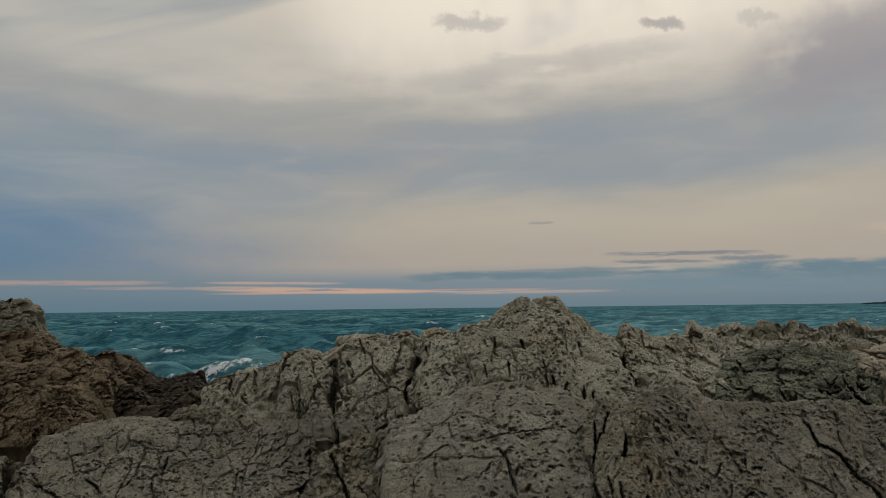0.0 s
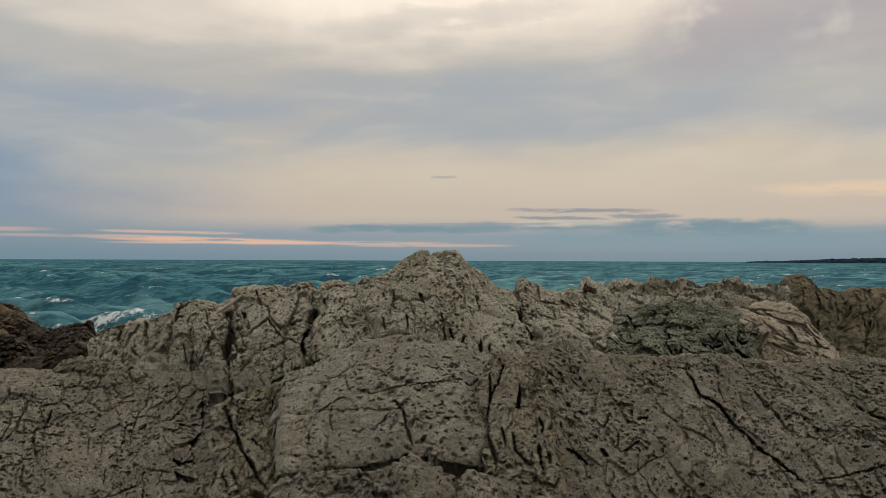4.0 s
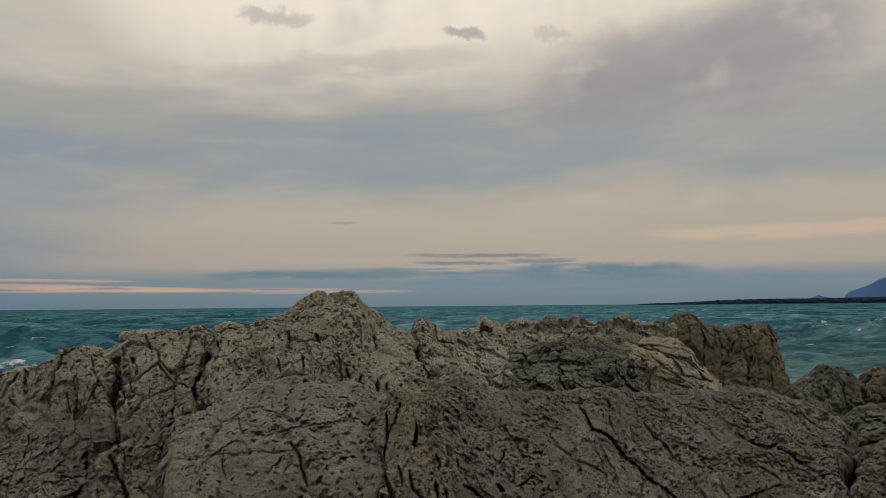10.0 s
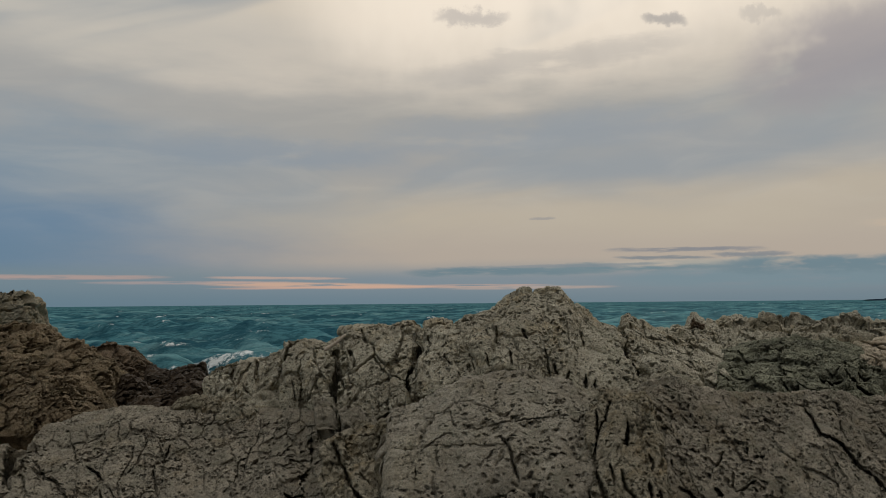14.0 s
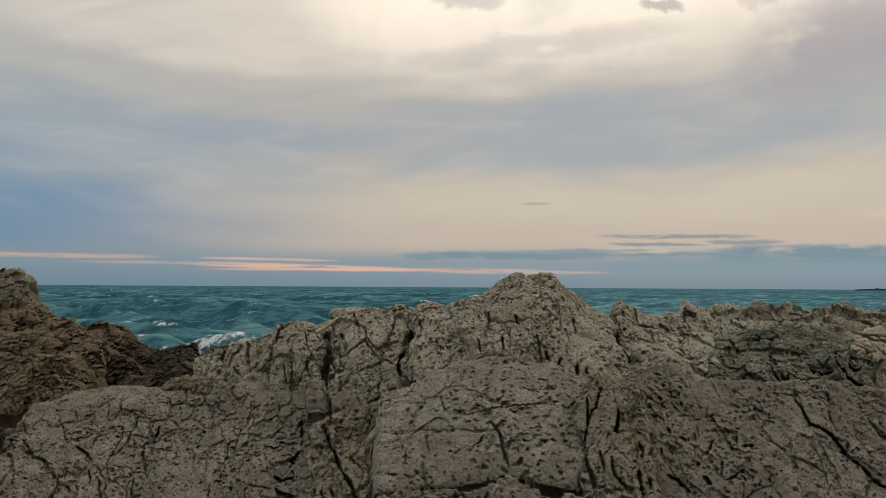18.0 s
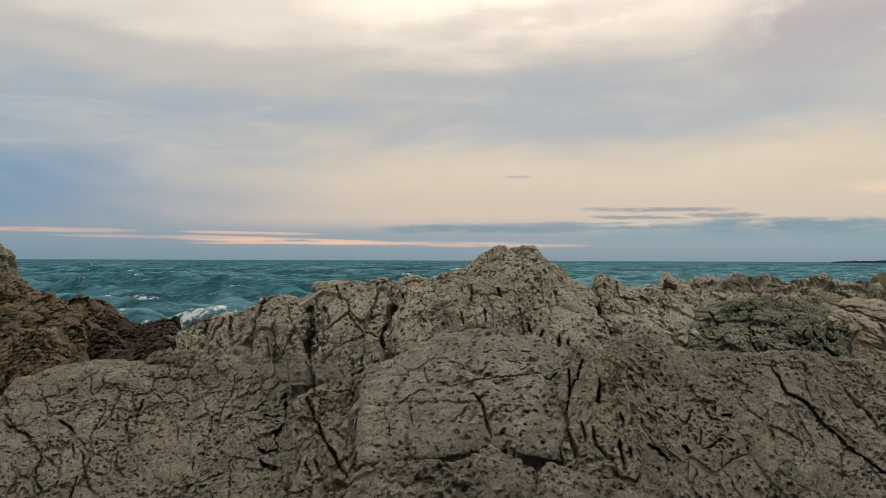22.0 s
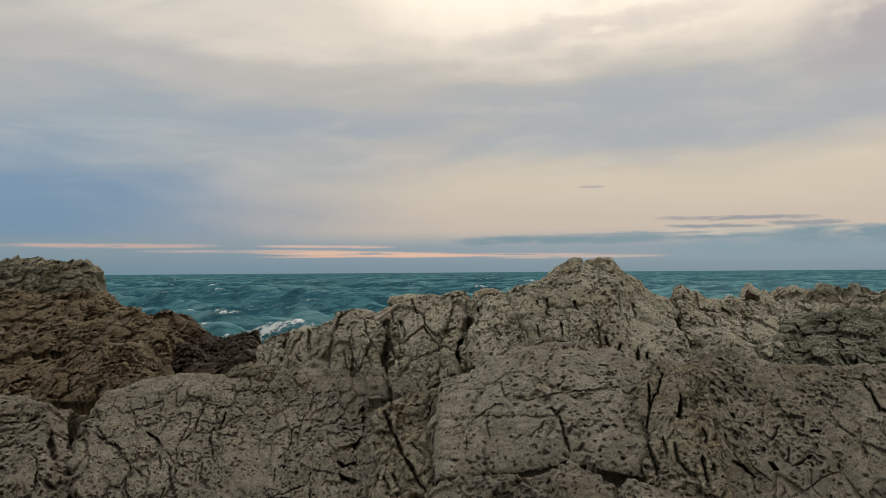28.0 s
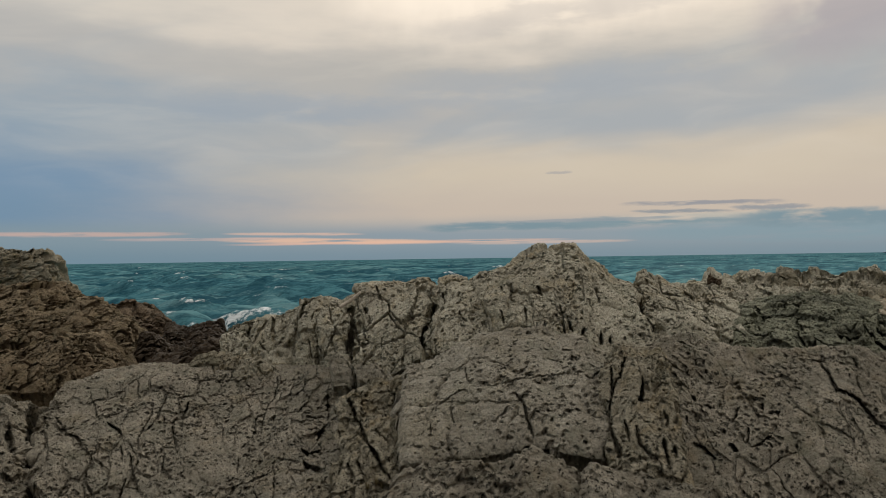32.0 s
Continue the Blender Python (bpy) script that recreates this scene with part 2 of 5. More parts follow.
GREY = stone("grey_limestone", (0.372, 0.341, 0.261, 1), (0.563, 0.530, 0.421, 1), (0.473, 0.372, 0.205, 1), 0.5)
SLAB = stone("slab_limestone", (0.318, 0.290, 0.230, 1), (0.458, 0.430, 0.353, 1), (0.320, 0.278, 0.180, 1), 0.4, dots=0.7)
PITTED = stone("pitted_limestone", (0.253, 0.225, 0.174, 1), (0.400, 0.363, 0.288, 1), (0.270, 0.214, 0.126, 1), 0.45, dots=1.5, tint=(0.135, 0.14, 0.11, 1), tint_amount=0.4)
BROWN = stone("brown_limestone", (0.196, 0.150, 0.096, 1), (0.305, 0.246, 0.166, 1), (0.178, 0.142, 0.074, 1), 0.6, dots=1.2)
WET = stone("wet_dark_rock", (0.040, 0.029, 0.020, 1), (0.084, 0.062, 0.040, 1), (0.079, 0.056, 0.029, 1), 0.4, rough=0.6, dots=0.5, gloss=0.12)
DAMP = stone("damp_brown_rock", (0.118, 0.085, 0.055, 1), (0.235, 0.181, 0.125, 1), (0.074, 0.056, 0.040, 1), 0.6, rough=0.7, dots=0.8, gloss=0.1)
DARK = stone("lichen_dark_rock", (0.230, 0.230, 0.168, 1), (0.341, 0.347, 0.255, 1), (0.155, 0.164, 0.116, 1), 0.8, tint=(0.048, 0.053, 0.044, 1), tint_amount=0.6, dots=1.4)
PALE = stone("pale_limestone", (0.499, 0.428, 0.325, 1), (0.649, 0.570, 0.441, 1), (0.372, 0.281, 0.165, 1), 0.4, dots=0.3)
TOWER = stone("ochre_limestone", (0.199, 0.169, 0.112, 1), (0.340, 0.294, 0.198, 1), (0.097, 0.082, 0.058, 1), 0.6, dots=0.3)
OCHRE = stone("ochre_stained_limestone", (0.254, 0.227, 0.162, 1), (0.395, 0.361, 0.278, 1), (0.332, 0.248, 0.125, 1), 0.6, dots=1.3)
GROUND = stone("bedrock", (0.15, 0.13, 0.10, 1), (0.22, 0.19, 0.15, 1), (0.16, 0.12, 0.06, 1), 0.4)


# ---- noise on arrays ----
def hashed(ix, iy, iz, seed):
    h = (ix.astype(np.uint32) * np.uint32(374761393)) ^ (iy.astype(np.uint32) * np.uint32(668265263)) ^ (iz.astype(np.uint32) * np.uint32(2246822519)) ^ np.uint32(seed * 3266489917 % 4294967296)
    h = (h ^ (h >> np.uint32(15))) * np.uint32(2246822519)
    h = (h ^ (h >> np.uint32(13))) * np.uint32(3266489917)
    return ((h ^ (h >> np.uint32(16))) >> np.uint32(8)).astype(np.float32) / 16777216.0


def vnoise(p, seed=0):
    """Smooth value noise of 0 to 1 at points p."""
    i = np.floor(p)
    f = (p - i).astype(np.float32)
    f = f * f * f * (f * (f * 6 - 15) + 10)
    i = i.astype(np.int64)
    out = 0
    for dx in (0, 1):
        wx = f[:, 0] if dx else 1 - f[:, 0]
        for dy in (0, 1):
            wy = f[:, 1] if dy else 1 - f[:, 1]
            for dz in (0, 1):
                wz = f[:, 2] if dz else 1 - f[:, 2]
                out = out + hashed(i[:, 0] + dx, i[:, 1] + dy, i[:, 2] + dz, seed) * wx * wy * wz
    return out


def fbm(p, octaves=4, seed=0, rough=0.5):
    """Layered noise about 0, from -1 to 1."""
    out, amp, total = 0, 1.0, 0.0
    for k in range(octaves):
        out = out + amp * (vnoise(p * 2.03**k + 17.3 * k, seed + k) * 2 - 1)
        total += amp
        amp *= rough
    return out / total


def cells(p, seed=0):
    """Scattered cells: the way to the nearest border, a random number of the cell, and a tilted plane across it."""
    i = np.floor(p).astype(np.int64)
    f = (p - i).astype(np.float32)
    f1 = np.full(len(p), 9.0, np.float32)
    f2, ident, off = f1.copy(), np.zeros(len(p), np.float32), np.zeros((len(p), 3), np.float32)
    for dx in (-1, 0, 1):
        for dy in (-1, 0, 1):
            for dz in (-1, 0, 1):
                a, b, c = i[:, 0] + dx, i[:, 1] + dy, i[:, 2] + dz
                r1 = hashed(a, b, c, seed)
                o = f - np.stack([dx + r1, dy + hashed(a, b, c, seed + 11), dz + hashed(a, b, c, seed + 23)], -1)
                d = np.sqrt((o * o).sum(1))
                near = d < f1
                f2 = np.where(near, f1, np.minimum(f2, d))
                ident = np.where(near, r1, ident)
                off = np.where(near[:, None], o, off)
                f1 = np.where(near, d, f1)
    lean = np.stack([np.modf(ident * k)[0] - 0.5 for k in (37.0, 91.0, 53.0)], -1)
    return f2 - f1, ident, (off * lean).sum(1), f1


def smooth(v, lo, hi):
    t = np.clip((v - lo) / (hi - lo), 0, 1)
    return t * t * (3 - 2 * t)


# ---- rocks ----
def along(line, count, soften=0.02):
    """A line of points, laid out evenly in count steps and slightly rounded."""
    line = np.array(line, float)
    s = np.r_[0, np.cumsum(np.linalg.norm(np.diff(line, axis=0), axis=1))]
    t = np.linspace(0, s[-1], count)
    out = np.stack([np.interp(t, s, line[:, k]) for k in range(3)], -1)
    width = max(1, int(count * soften))
    kernel = np.hanning(2 * width + 3)[1:-1]
    kernel /= kernel.sum()
    padded = np.concatenate([2 * out[:1] - out[width:0:-1], out, 2 * out[-1:] - out[-2 : -width - 2 : -1]])
    return np.stack([np.convolve(padded[:, k], kernel, "valid") for k in range(3)], -1)


def shell(foot, crest, back, drop, bulge, res, steep):
    """The plain form of a rock: a face from its foot up to its crest, and a back that falls away behind."""
    length = max(np.linalg.norm(np.diff(np.array(c, float), axis=0), axis=1).sum() for c in (foot, crest))
    nu = max(8, int(length / res))
    a, b = along(foot, nu), along(crest, nu)
    nv = max(6, int(np.linalg.norm(b - a, axis=1).mean() * (1 + 0.3 * bulge) / (res * steep)))
    rows = [a + (0, 0.25, -0.55), a + (0, 0.08, -0.22)]
    for v in np.linspace(0, 1, nv):
        flat, up = v * (1 - bulge) + bulge * (1 - math.cos(v * math.pi / 2)), v * (1 - bulge) + bulge * math.sin(v * math.pi / 2)
        rows.append(np.stack([a[:, 0] + (b - a)[:, 0] * v, a[:, 1] + (b - a)[:, 1] * flat, a[:, 2] + (b - a)[:, 2] * up], -1))
    nb = max(5, int(back / (4.0 * res)))
    for v in np.linspace(0, 1, nb + 1)[1:] ** 1.3:
        rows.append(b + (0, back * math.sin(v * math.pi / 2) ** 0.8 * (0.3 + 0.7 * v), -drop * (1 - math.cos(v * math.pi / 2))))
    return np.array(rows), nv


TURN = np.array([(0.36, 0.48, -0.8), (-0.8, 0.6, 0.0), (0.48, 0.64, 0.6)])


def rock(name, label, foot, crest, mat, back=0.8, drop=0.8, bulge=0.5, res=0.0078, joints=(1, 1, 1), cell=0.4, gap=0.05, blocks=0.04,
         rough=0.7, pits=1.0, hair=0.4, facets=0.3, edge=0.1, cracks=(), seed=0, tilt=0.0, small=0.12, steep=1.0, group="limestone rocks"):
    """One rock mass. joints: how the cracks are squeezed along x, y and z, after a lean of tilt degrees; cell, gap, blocks: size of the jointed blocks, depth of the
    cracks between them, and how far they stand out; hair: how far they are split again into small ones; cracks: lines of deep splits with their width and depth."""
    grid, nv = shell(foot, crest, back, drop, bulge, res, steep)
    far = max(1.0, res / 0.01)
    nr, nu = grid.shape[:2]
    # ragged sides
    run = np.linalg.norm(np.diff(grid, axis=1), axis=2).mean() * np.minimum(np.arange(nu), np.arange(nu)[::-1])
    flat = grid.reshape(-1, 3)
    fray = np.stack([0.1 * fbm(flat / 0.22, 3, seed + 71), 0 * flat[:, 0], 0.05 * fbm(flat / 0.2, 3, seed + 72)], -1).reshape(grid.shape)
    grid = grid + fray * smooth(run, 0.5, 0.1)[None, :, None]
    du, dv = np.gradient(grid, axis=1), np.gradient(grid, axis=0)
    nor = np.cross(du, dv)
    nor /= np.linalg.norm(nor, axis=2, keepdims=True) + 1e-9
    p = grid.reshape(-1, 3)
    row = np.repeat(np.arange(nr), nu)
    front = smooth(row, nv + 2, nv * 0.93)
    j = np.array(joints, float)
    warp = np.stack([fbm(p / 0.45, 3, seed + 31 + k) for k in range(3)], -1) * 0.16
    ragged = np.stack([fbm(p / 0.09, 4, seed + 51 + k, 0.65) for k in range(3)], -1)
    c, sn = math.cos(radians(tilt)), math.sin(radians(tilt))
    lean = np.array([(c, 0, -sn), (0, 1, 0), (sn, 0, c)])
    # large blocks: tilted faces with worn edges, some of the joints between them wide open
    q = ((p + 0.45 * warp + 0.018 * ragged) @ lean) * j
    rim, ident, facet, _ = cells(q / cell, seed + 3)
    open_ = smooth(vnoise(p / 0.4, seed + 45), 0.35, 0.7)
    wide = far * (0.008 + 0.017 * open_ * (0.3 + 0.9 * vnoise(p / 0.11, seed + 44))) / cell
    d = (blocks * (ident - 0.5) + facets * cell * 0.6 * facet) * smooth(rim, 0.0, 0.06) - (0.035 + 0.05 * facets) * min(1.0, gap / 0.05) * cell * (0.4 + open_) * (1 - smooth(rim, 0.0, 0.13)) ** 2
    hollow = 1.3 * gap * (0.25 + open_) * (1 - smooth(rim, 0.7 * wide, 1.3 * wide))
    # small blocks inside them, in patches
    patch = smooth(fbm(p / 0.5, 2, seed + 5), -0.35, 0.3) * min(1.0, 0.35 + hair)
    q = ((p + 0.3 * warp + 0.015 * ragged) @ lean) * j
    rim, ident, facet, _ = cells(q / small, seed + 7)
    d += patch * ((0.2 * facets + 0.06) * small * 2.0 * facet + 0.14 * small * (0.5 + rough) * (ident - 0.5) - 0.13 * small * (1 - smooth(rim, 0.0, 0.25)) ** 2)
    wide = far * (0.004 + 0.016 * vnoise(p / (0.09 * far), seed + 46)) / small
    hollow += hair * 0.07 * far * patch * (1 - smooth(rim, 0.6 * wide, 1.4 * wide)) * (ident > 0.3)
    # swells, lumps and a hackly grain
    d += (0.035 + 0.045 * rough) * fbm(p / 0.6, 3, seed + 13) + (0.018 + 0.012 * rough) * fbm(p / 0.14, 3, seed + 17, 0.6)
    grain = fbm((p + 0.012 * ragged) @ TURN / (0.06 * far), 3, seed + 18, 0.75)
    d += far * ((0.007 + 0.008 * rough) * np.abs(grain) * 2.0 + 0.005 * fbm(p / (0.02 * far), 1, seed + 14))
    # broken knobs a few centimetres across
    rim, ident, facet, _ = cells((p + 0.02 * ragged) @ TURN / (0.075 * far), seed + 9)
    d += far * (0.5 + 0.5 * rough) * (0.02 * facet + 0.01 * (ident - 0.5) - 0.007 * (1 - smooth(rim, 0.0, 0.12)))
    if pits:
        # solution pits: scattered ragged hollows of several sizes
        many = smooth(vnoise(p / 0.35, seed + 21), 0.2, 0.8)
        for size, deep, cut, sd in ((0.026, 0.03, 0.67, 24), (0.038, 0.04, 0.71, 19), (0.062, 0.055, 0.78, 22)):
            size, deep = size * far, deep * far
            w = vnoise(((p + 0.25 * size * ragged) * (0.85, 0.85, 1.0)) @ TURN / size, seed + sd)
            lim = cut + 0.15 - 0.15 * min(1.5, pits) * many
            hollow += deep * smooth(w, lim, lim + 0.1)
    # deep splits taper out at their ends, die out towards the crest and never reach the back
    for line, width, depth in cracks:
        line = np.array(line, float)
        lo, hi = line.min(0) - 0.5, line.max(0) + 0.5
        on = np.flatnonzero(((p > lo) & (p < hi)).all(1))
        if not len(on):
            continue
        pw, nn = p[on] + warp[on] * 0.1 + 0.014 * ragged[on], nor.reshape(-1, 3)[on]
        best, frac, sided = np.full(len(on), 9.0), np.zeros(len(on)), np.zeros(len(on))
        steps = np.r_[0, np.cumsum(np.linalg.norm(np.diff(line, axis=0), axis=1))]
        for i, (s, e) in enumerate(zip(line[:-1], line[1:])):
            t = np.clip(((pw - s) @ (e - s)) / ((e - s) @ (e - s) + 1e-9), 0, 1)
            off = pw - s - t[:, None] * (e - s)
            rise = (off * nn).sum(1)
            gone = np.linalg.norm(off - rise[:, None] * nn, axis=1) + (np.abs(rise) > 0.35)
            new_best = gone < best
            best = np.where(new_best, gone, best)
            frac = np.where(new_best, (steps[i] + t * (steps[i + 1] - steps[i])) / steps[-1], frac)
            sided = np.where(new_best, np.sign((np.cross(nn, (e - s)[None]) * off).sum(1)), sided)
        taper = np.minimum(1, 5 * np.minimum(frac, 1 - frac)) ** 0.6
        wv = 0.37 * width * (0.2 + 0.8 * taper) * (0.35 + 0.9 * vnoise(p[on] / 0.1, seed + 41))
        hollow[on] = np.maximum(hollow[on], 1.25 * depth * (0.4 + 0.6 * taper) * front[on] * (1 - smooth(best, 0.75 * wv, wv + 0.003)))
        d[on] -= 0.22 * min(width, 0.03) * taper * front[on] * np.exp(-((best / (0.8 * width + 0.012)) ** 2))
        if width > 0.045:
            d[on] -= 0.9 * width * taper * front[on] * np.exp(-((best / (1.3 * width + 0.04)) ** 2))
        d[on] += 0.22 * min(width, 0.04) * sided * taper * front[on] * np.exp(-best / 0.12) * smooth(best, 0.0, 0.01)
    d = d.reshape(nr, nu)
    # the sides and the foot round off into the gaps between the rocks
    t = np.clip(run / edge, 0, 1)
    d -= (1.6 * edge * (1 - np.sqrt(1 - (1 - t) ** 2)))[None, :]
    up = np.linalg.norm(np.diff(grid, axis=0), axis=2).mean(1)
    t = np.clip((np.cumsum(np.r_[0, up]) - up[:2].sum()) / (edge * 0.7), 0, 1)
    d -= (0.4 * edge * (1 - np.sqrt(1 - (1 - t) ** 2)))[:, None]
    # joints and pits dip seaward into the rock, fanning out with the shore
    dip = np.array((0.12 * p[:, 0].mean(), 0.95, -0.17))
    out = grid + nor * d[..., None] + (hollow * (0.25 + 0.75 * front)).reshape(nr, nu)[..., None] * dip / np.linalg.norm(dip)
    side = np.stack([out[:, 0], out[:, -1]]) + np.array((0, 0.3, -0.45))
    out = np.concatenate([side[0][:, None], out, side[1][:, None]], axis=1)
    return sheet(name, out, mat, label, "rock", group)


def sheet(name, grid, mat, label, category, group="", kind="", flip=False):
    """A grid of points as one mesh object with its origin at its base."""
    nr, nu = grid.shape[:2]
    base = np.array((grid[..., 0].mean(), grid[..., 1].mean(), grid[..., 2].min()))
    k = np.arange(nr * nu).reshape(nr, nu)
    quads = np.stack([k[:-1, :-1], k[:-1, 1:], k[1:, 1:], k[1:, :-1]], -1).reshape(-1, 4)
    if flip:
        quads = quads[:, ::-1]
    me = bpy.data.meshes.new(name)
    me.vertices.add(nr * nu)
    me.vertices.foreach_set("co", (grid.reshape(-1, 3) - base).astype(np.float32).ravel())
    me.loops.add(quads.size)
    me.loops.foreach_set("vertex_index", quads.astype(np.int32).ravel())
    me.polygons.add(len(quads))
    me.polygons.foreach_set("loop_start", np.arange(0, quads.size, 4, dtype=np.int32))
    me.polygons.foreach_set("use_smooth", np.ones(len(quads), bool))
    me.update()
    me.materials.append(mat)
    ob = new(name, me)
    ob.location = base
    return tagged(ob, label, category, group, kind)


# ---- ground and sea ----
def polar(azimuths, radii, height):
    """A fan of points round the origin, with a height for each."""
    a, r = np.meshgrid(np.radians(azimuths), radii)
    x, y = r * np.sin(a), r * np.cos(a)
    return np.stack([x, y, height(x, y, r)], -1)


def bedrock(x, y, r):
    p = np.stack([x.ravel(), y.ravel(), 0 * x.ravel()], -1)
    shore = 11.5 + 2.0 * fbm(p / 6.0, 3, 71).reshape(x.shape) + 2.0 * smooth(np.abs(x), 3, 9) + 6.0 * smooth(-x, 3, 6) * smooth(-x, 14, 9)
    lift = smooth(y, shore + 5.0, shore - 1.0)
    z = -3.0 + lift * 3.75 + 0.75 * smooth(y, 3.5, 0.8) * smooth(y, -30, 0) + 0.06 * fbm(p / 0.9, 4, 73).reshape(x.shape)
    return z - (0.25 * smooth(x, -2.0, -5.0) + 0.25 * smooth(x, -3.0, -3.8) * smooth(y, 7.2, 8.6)) * lift


sheet("ground", polar(np.linspace(-180, 180, 181), np.r_[0.02, np.geomspace(0.3, 4600, 120)], bedrock), GROUND,
      "bare grey limestone bedrock sloping under the sea", "ground", kind="structure", flip=True)

WAVES = [(random.uniform(-0.9, 0.9), 1.2 * 1.28**k, random.uniform(0, 6.28)) for k in range(15)]


def swell(x, y, r):
    """Wind waves: sharp-crested trains in many directions, which fade where the sheet is too coarse to carry them."""
    z = 0 * x
    step = r * 0.0095
    for turn, length, phase in WAVES:
        k = 2 * math.pi / length
        u = k * (x * math.sin(turn * 0.8 + 0.25) + y * math.cos(turn * 0.8 + 0.25)) + phase
        u = u + 0.7 * np.sin(k * 0.31 * (x * math.cos(turn) - y * math.sin(turn)) + phase * 2)
        z = z + 0.06 * length**0.75 * min(1.0, 7.0 / length) * (2 * (0.5 + 0.5 * np.sin(u)) ** 1.7 - 0.9) * smooth(length / step, 1.6, 4.0)
    p = np.stack([x.ravel(), y.ravel(), 0 * x.ravel()], -1)
    # the swell heaps up and breaks on the rocks
    burst = np.exp(-(((x + 14.6) / 2.6) ** 2) - ((y - 37.0) / 2.2) ** 2) * (0.55 + 0.9 * np.abs(fbm(p / 1.1, 4, 87, 0.7)).reshape(x.shape))
    z = z + 0.75 * burst
    return z * (0.75 + 0.6 * fbm(p / 9.0, 2, 81).reshape(x.shape)) + 0.03 * fbm(p / 0.8, 3, 83).reshape(x.shape) * smooth(r, 120, 30)


SEA, n, b = material("sea_water")
co = n.node("ShaderNodeTexCoord").outputs["Object"]
flat = n.node("ShaderNodeMapping")
flat.inputs["Scale"].default_value = (0.45, 1.0, 1.0)
n.put(flat.inputs[0], co)
big = n.noise(flat.outputs[0], 0.035, 4.0, 0.6, 0.5)
col = n.mix(n.span(big, 0.38, 0.66), (0.036, 0.115, 0.146, 1), (0.06, 0.155, 0.175, 1))
sp = n.node("ShaderNodeSeparateXYZ")
n.put(sp.inputs[0], n.node("ShaderNodeNewGeometry").outputs["Position"])
# shallower, greener water in the bay
col = n.mix(n.math("MULTIPLY", n.span(sp.outputs[0], 5.0, 20.0), n.span(sp.outputs[1], 110.0, 25.0, 0.0, 0.7)), col, (0.1, 0.16, 0.135, 1))
# shade of troughs and sky sheen on wave faces put into colour by noise
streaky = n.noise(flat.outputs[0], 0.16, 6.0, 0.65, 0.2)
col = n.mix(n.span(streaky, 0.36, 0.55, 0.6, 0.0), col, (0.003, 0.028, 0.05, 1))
long = n.node("ShaderNodeMapping")
long.inputs["Scale"].default_value = (0.5, 1.0, 1.0)
n.put(long.inputs[0], co)
chop_tone = n.noise(long.outputs[0], 0.55, 7.0, 0.78, 0.1)
col = n.mix(n.span(chop_tone, 0.4, 0.53, 0.72, 0.0), col, (0.004, 0.028, 0.045, 1))
col = n.mix(n.span(chop_tone, 0.54, 0.66, 0.0, 0.6), col, (0.14, 0.26, 0.275, 1))
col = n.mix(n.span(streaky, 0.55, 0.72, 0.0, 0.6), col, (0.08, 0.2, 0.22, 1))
# wave trains seen far out, their shade and sheen again put into colour
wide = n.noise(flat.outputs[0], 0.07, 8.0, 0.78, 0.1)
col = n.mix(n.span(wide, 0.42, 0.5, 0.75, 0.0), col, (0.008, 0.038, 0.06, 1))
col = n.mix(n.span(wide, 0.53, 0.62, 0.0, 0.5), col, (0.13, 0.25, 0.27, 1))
# surf churned up round the rocks
crest = n.math("ADD", sp.outputs[2], n.math("MULTIPLY", n.noise(flat.outputs[0], 0.4, 5.0, 0.65), 2.4))
caps = n.math("MULTIPLY", n.math("MULTIPLY", n.span(crest, 1.88, 2.02), 0.9), n.span(n.noise(co, 0.45, 7.0, 0.78), 0.54, 0.6))
reach = n.math("ADD", n.math("POWER", n.math("DIVIDE", n.math("ADD", sp.outputs[0], 14.3), 4.6), 2.0), n.math("POWER", n.math("DIVIDE", n.math("SUBTRACT", sp.outputs[1], 38.5), 6.5), 2.0))
surf = n.math("MULTIPLY", n.span(reach, 1.2, 0.2), n.math("MULTIPLY", n.span(n.noise(flat.outputs[0], 0.5, 6.0, 0.7, 0.3), 0.44, 0.56), n.span(n.noise(co, 1.8, 6.0, 0.75), 0.40, 0.56, 0.1, 1.0)))
foam = n.math("MAXIMUM", caps, surf)
bp = n.node("ShaderNodeBump")
bp.inputs["Strength"].default_value, bp.inputs["Distance"].default_value = 1.0, 0.35
n.put(bp.inputs["Height"], n.math("ADD", n.noise(flat.outputs[0], 0.55, 6.0, 0.62, 0.3), n.math("MULTIPLY", n.noise(flat.outputs[0], 3.0, 4.0, 0.6), 0.18)))
dif, glo, mixed = n.node("ShaderNodeBsdfDiffuse"), n.node("ShaderNodeBsdfGlossy"), n.node("ShaderNodeMixShader")
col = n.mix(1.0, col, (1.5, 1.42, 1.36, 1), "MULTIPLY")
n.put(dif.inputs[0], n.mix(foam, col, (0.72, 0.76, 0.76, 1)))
glo.inputs["Roughness"].default_value = 0.2
glo.inputs["Color"].default_value = (0.45, 0.75, 0.85, 1)
n.put(dif.inputs["Normal"], bp.outputs[0]), n.put(glo.inputs["Normal"], bp.outputs[0])
fres = n.node("ShaderNodeFresnel")
fres.inputs[0].default_value = 1.33
n.put(fres.inputs["Normal"], bp.outputs[0])
n.put(mixed.inputs[0], n.math("MULTIPLY", n.span(fres.outputs[0], 0.1, 0.9, 0.0, 0.02), n.math("SUBTRACT", 1.0, foam)))
n.put(mixed.inputs[1], dif.outputs[0]), n.put(mixed.inputs[2], glo.outputs[0])
n.tree.nodes.remove(b)
for o in n.tree.nodes:
    if o.type == "OUTPUT_MATERIAL":
        n.put(o.inputs[0], mixed.outputs[0])
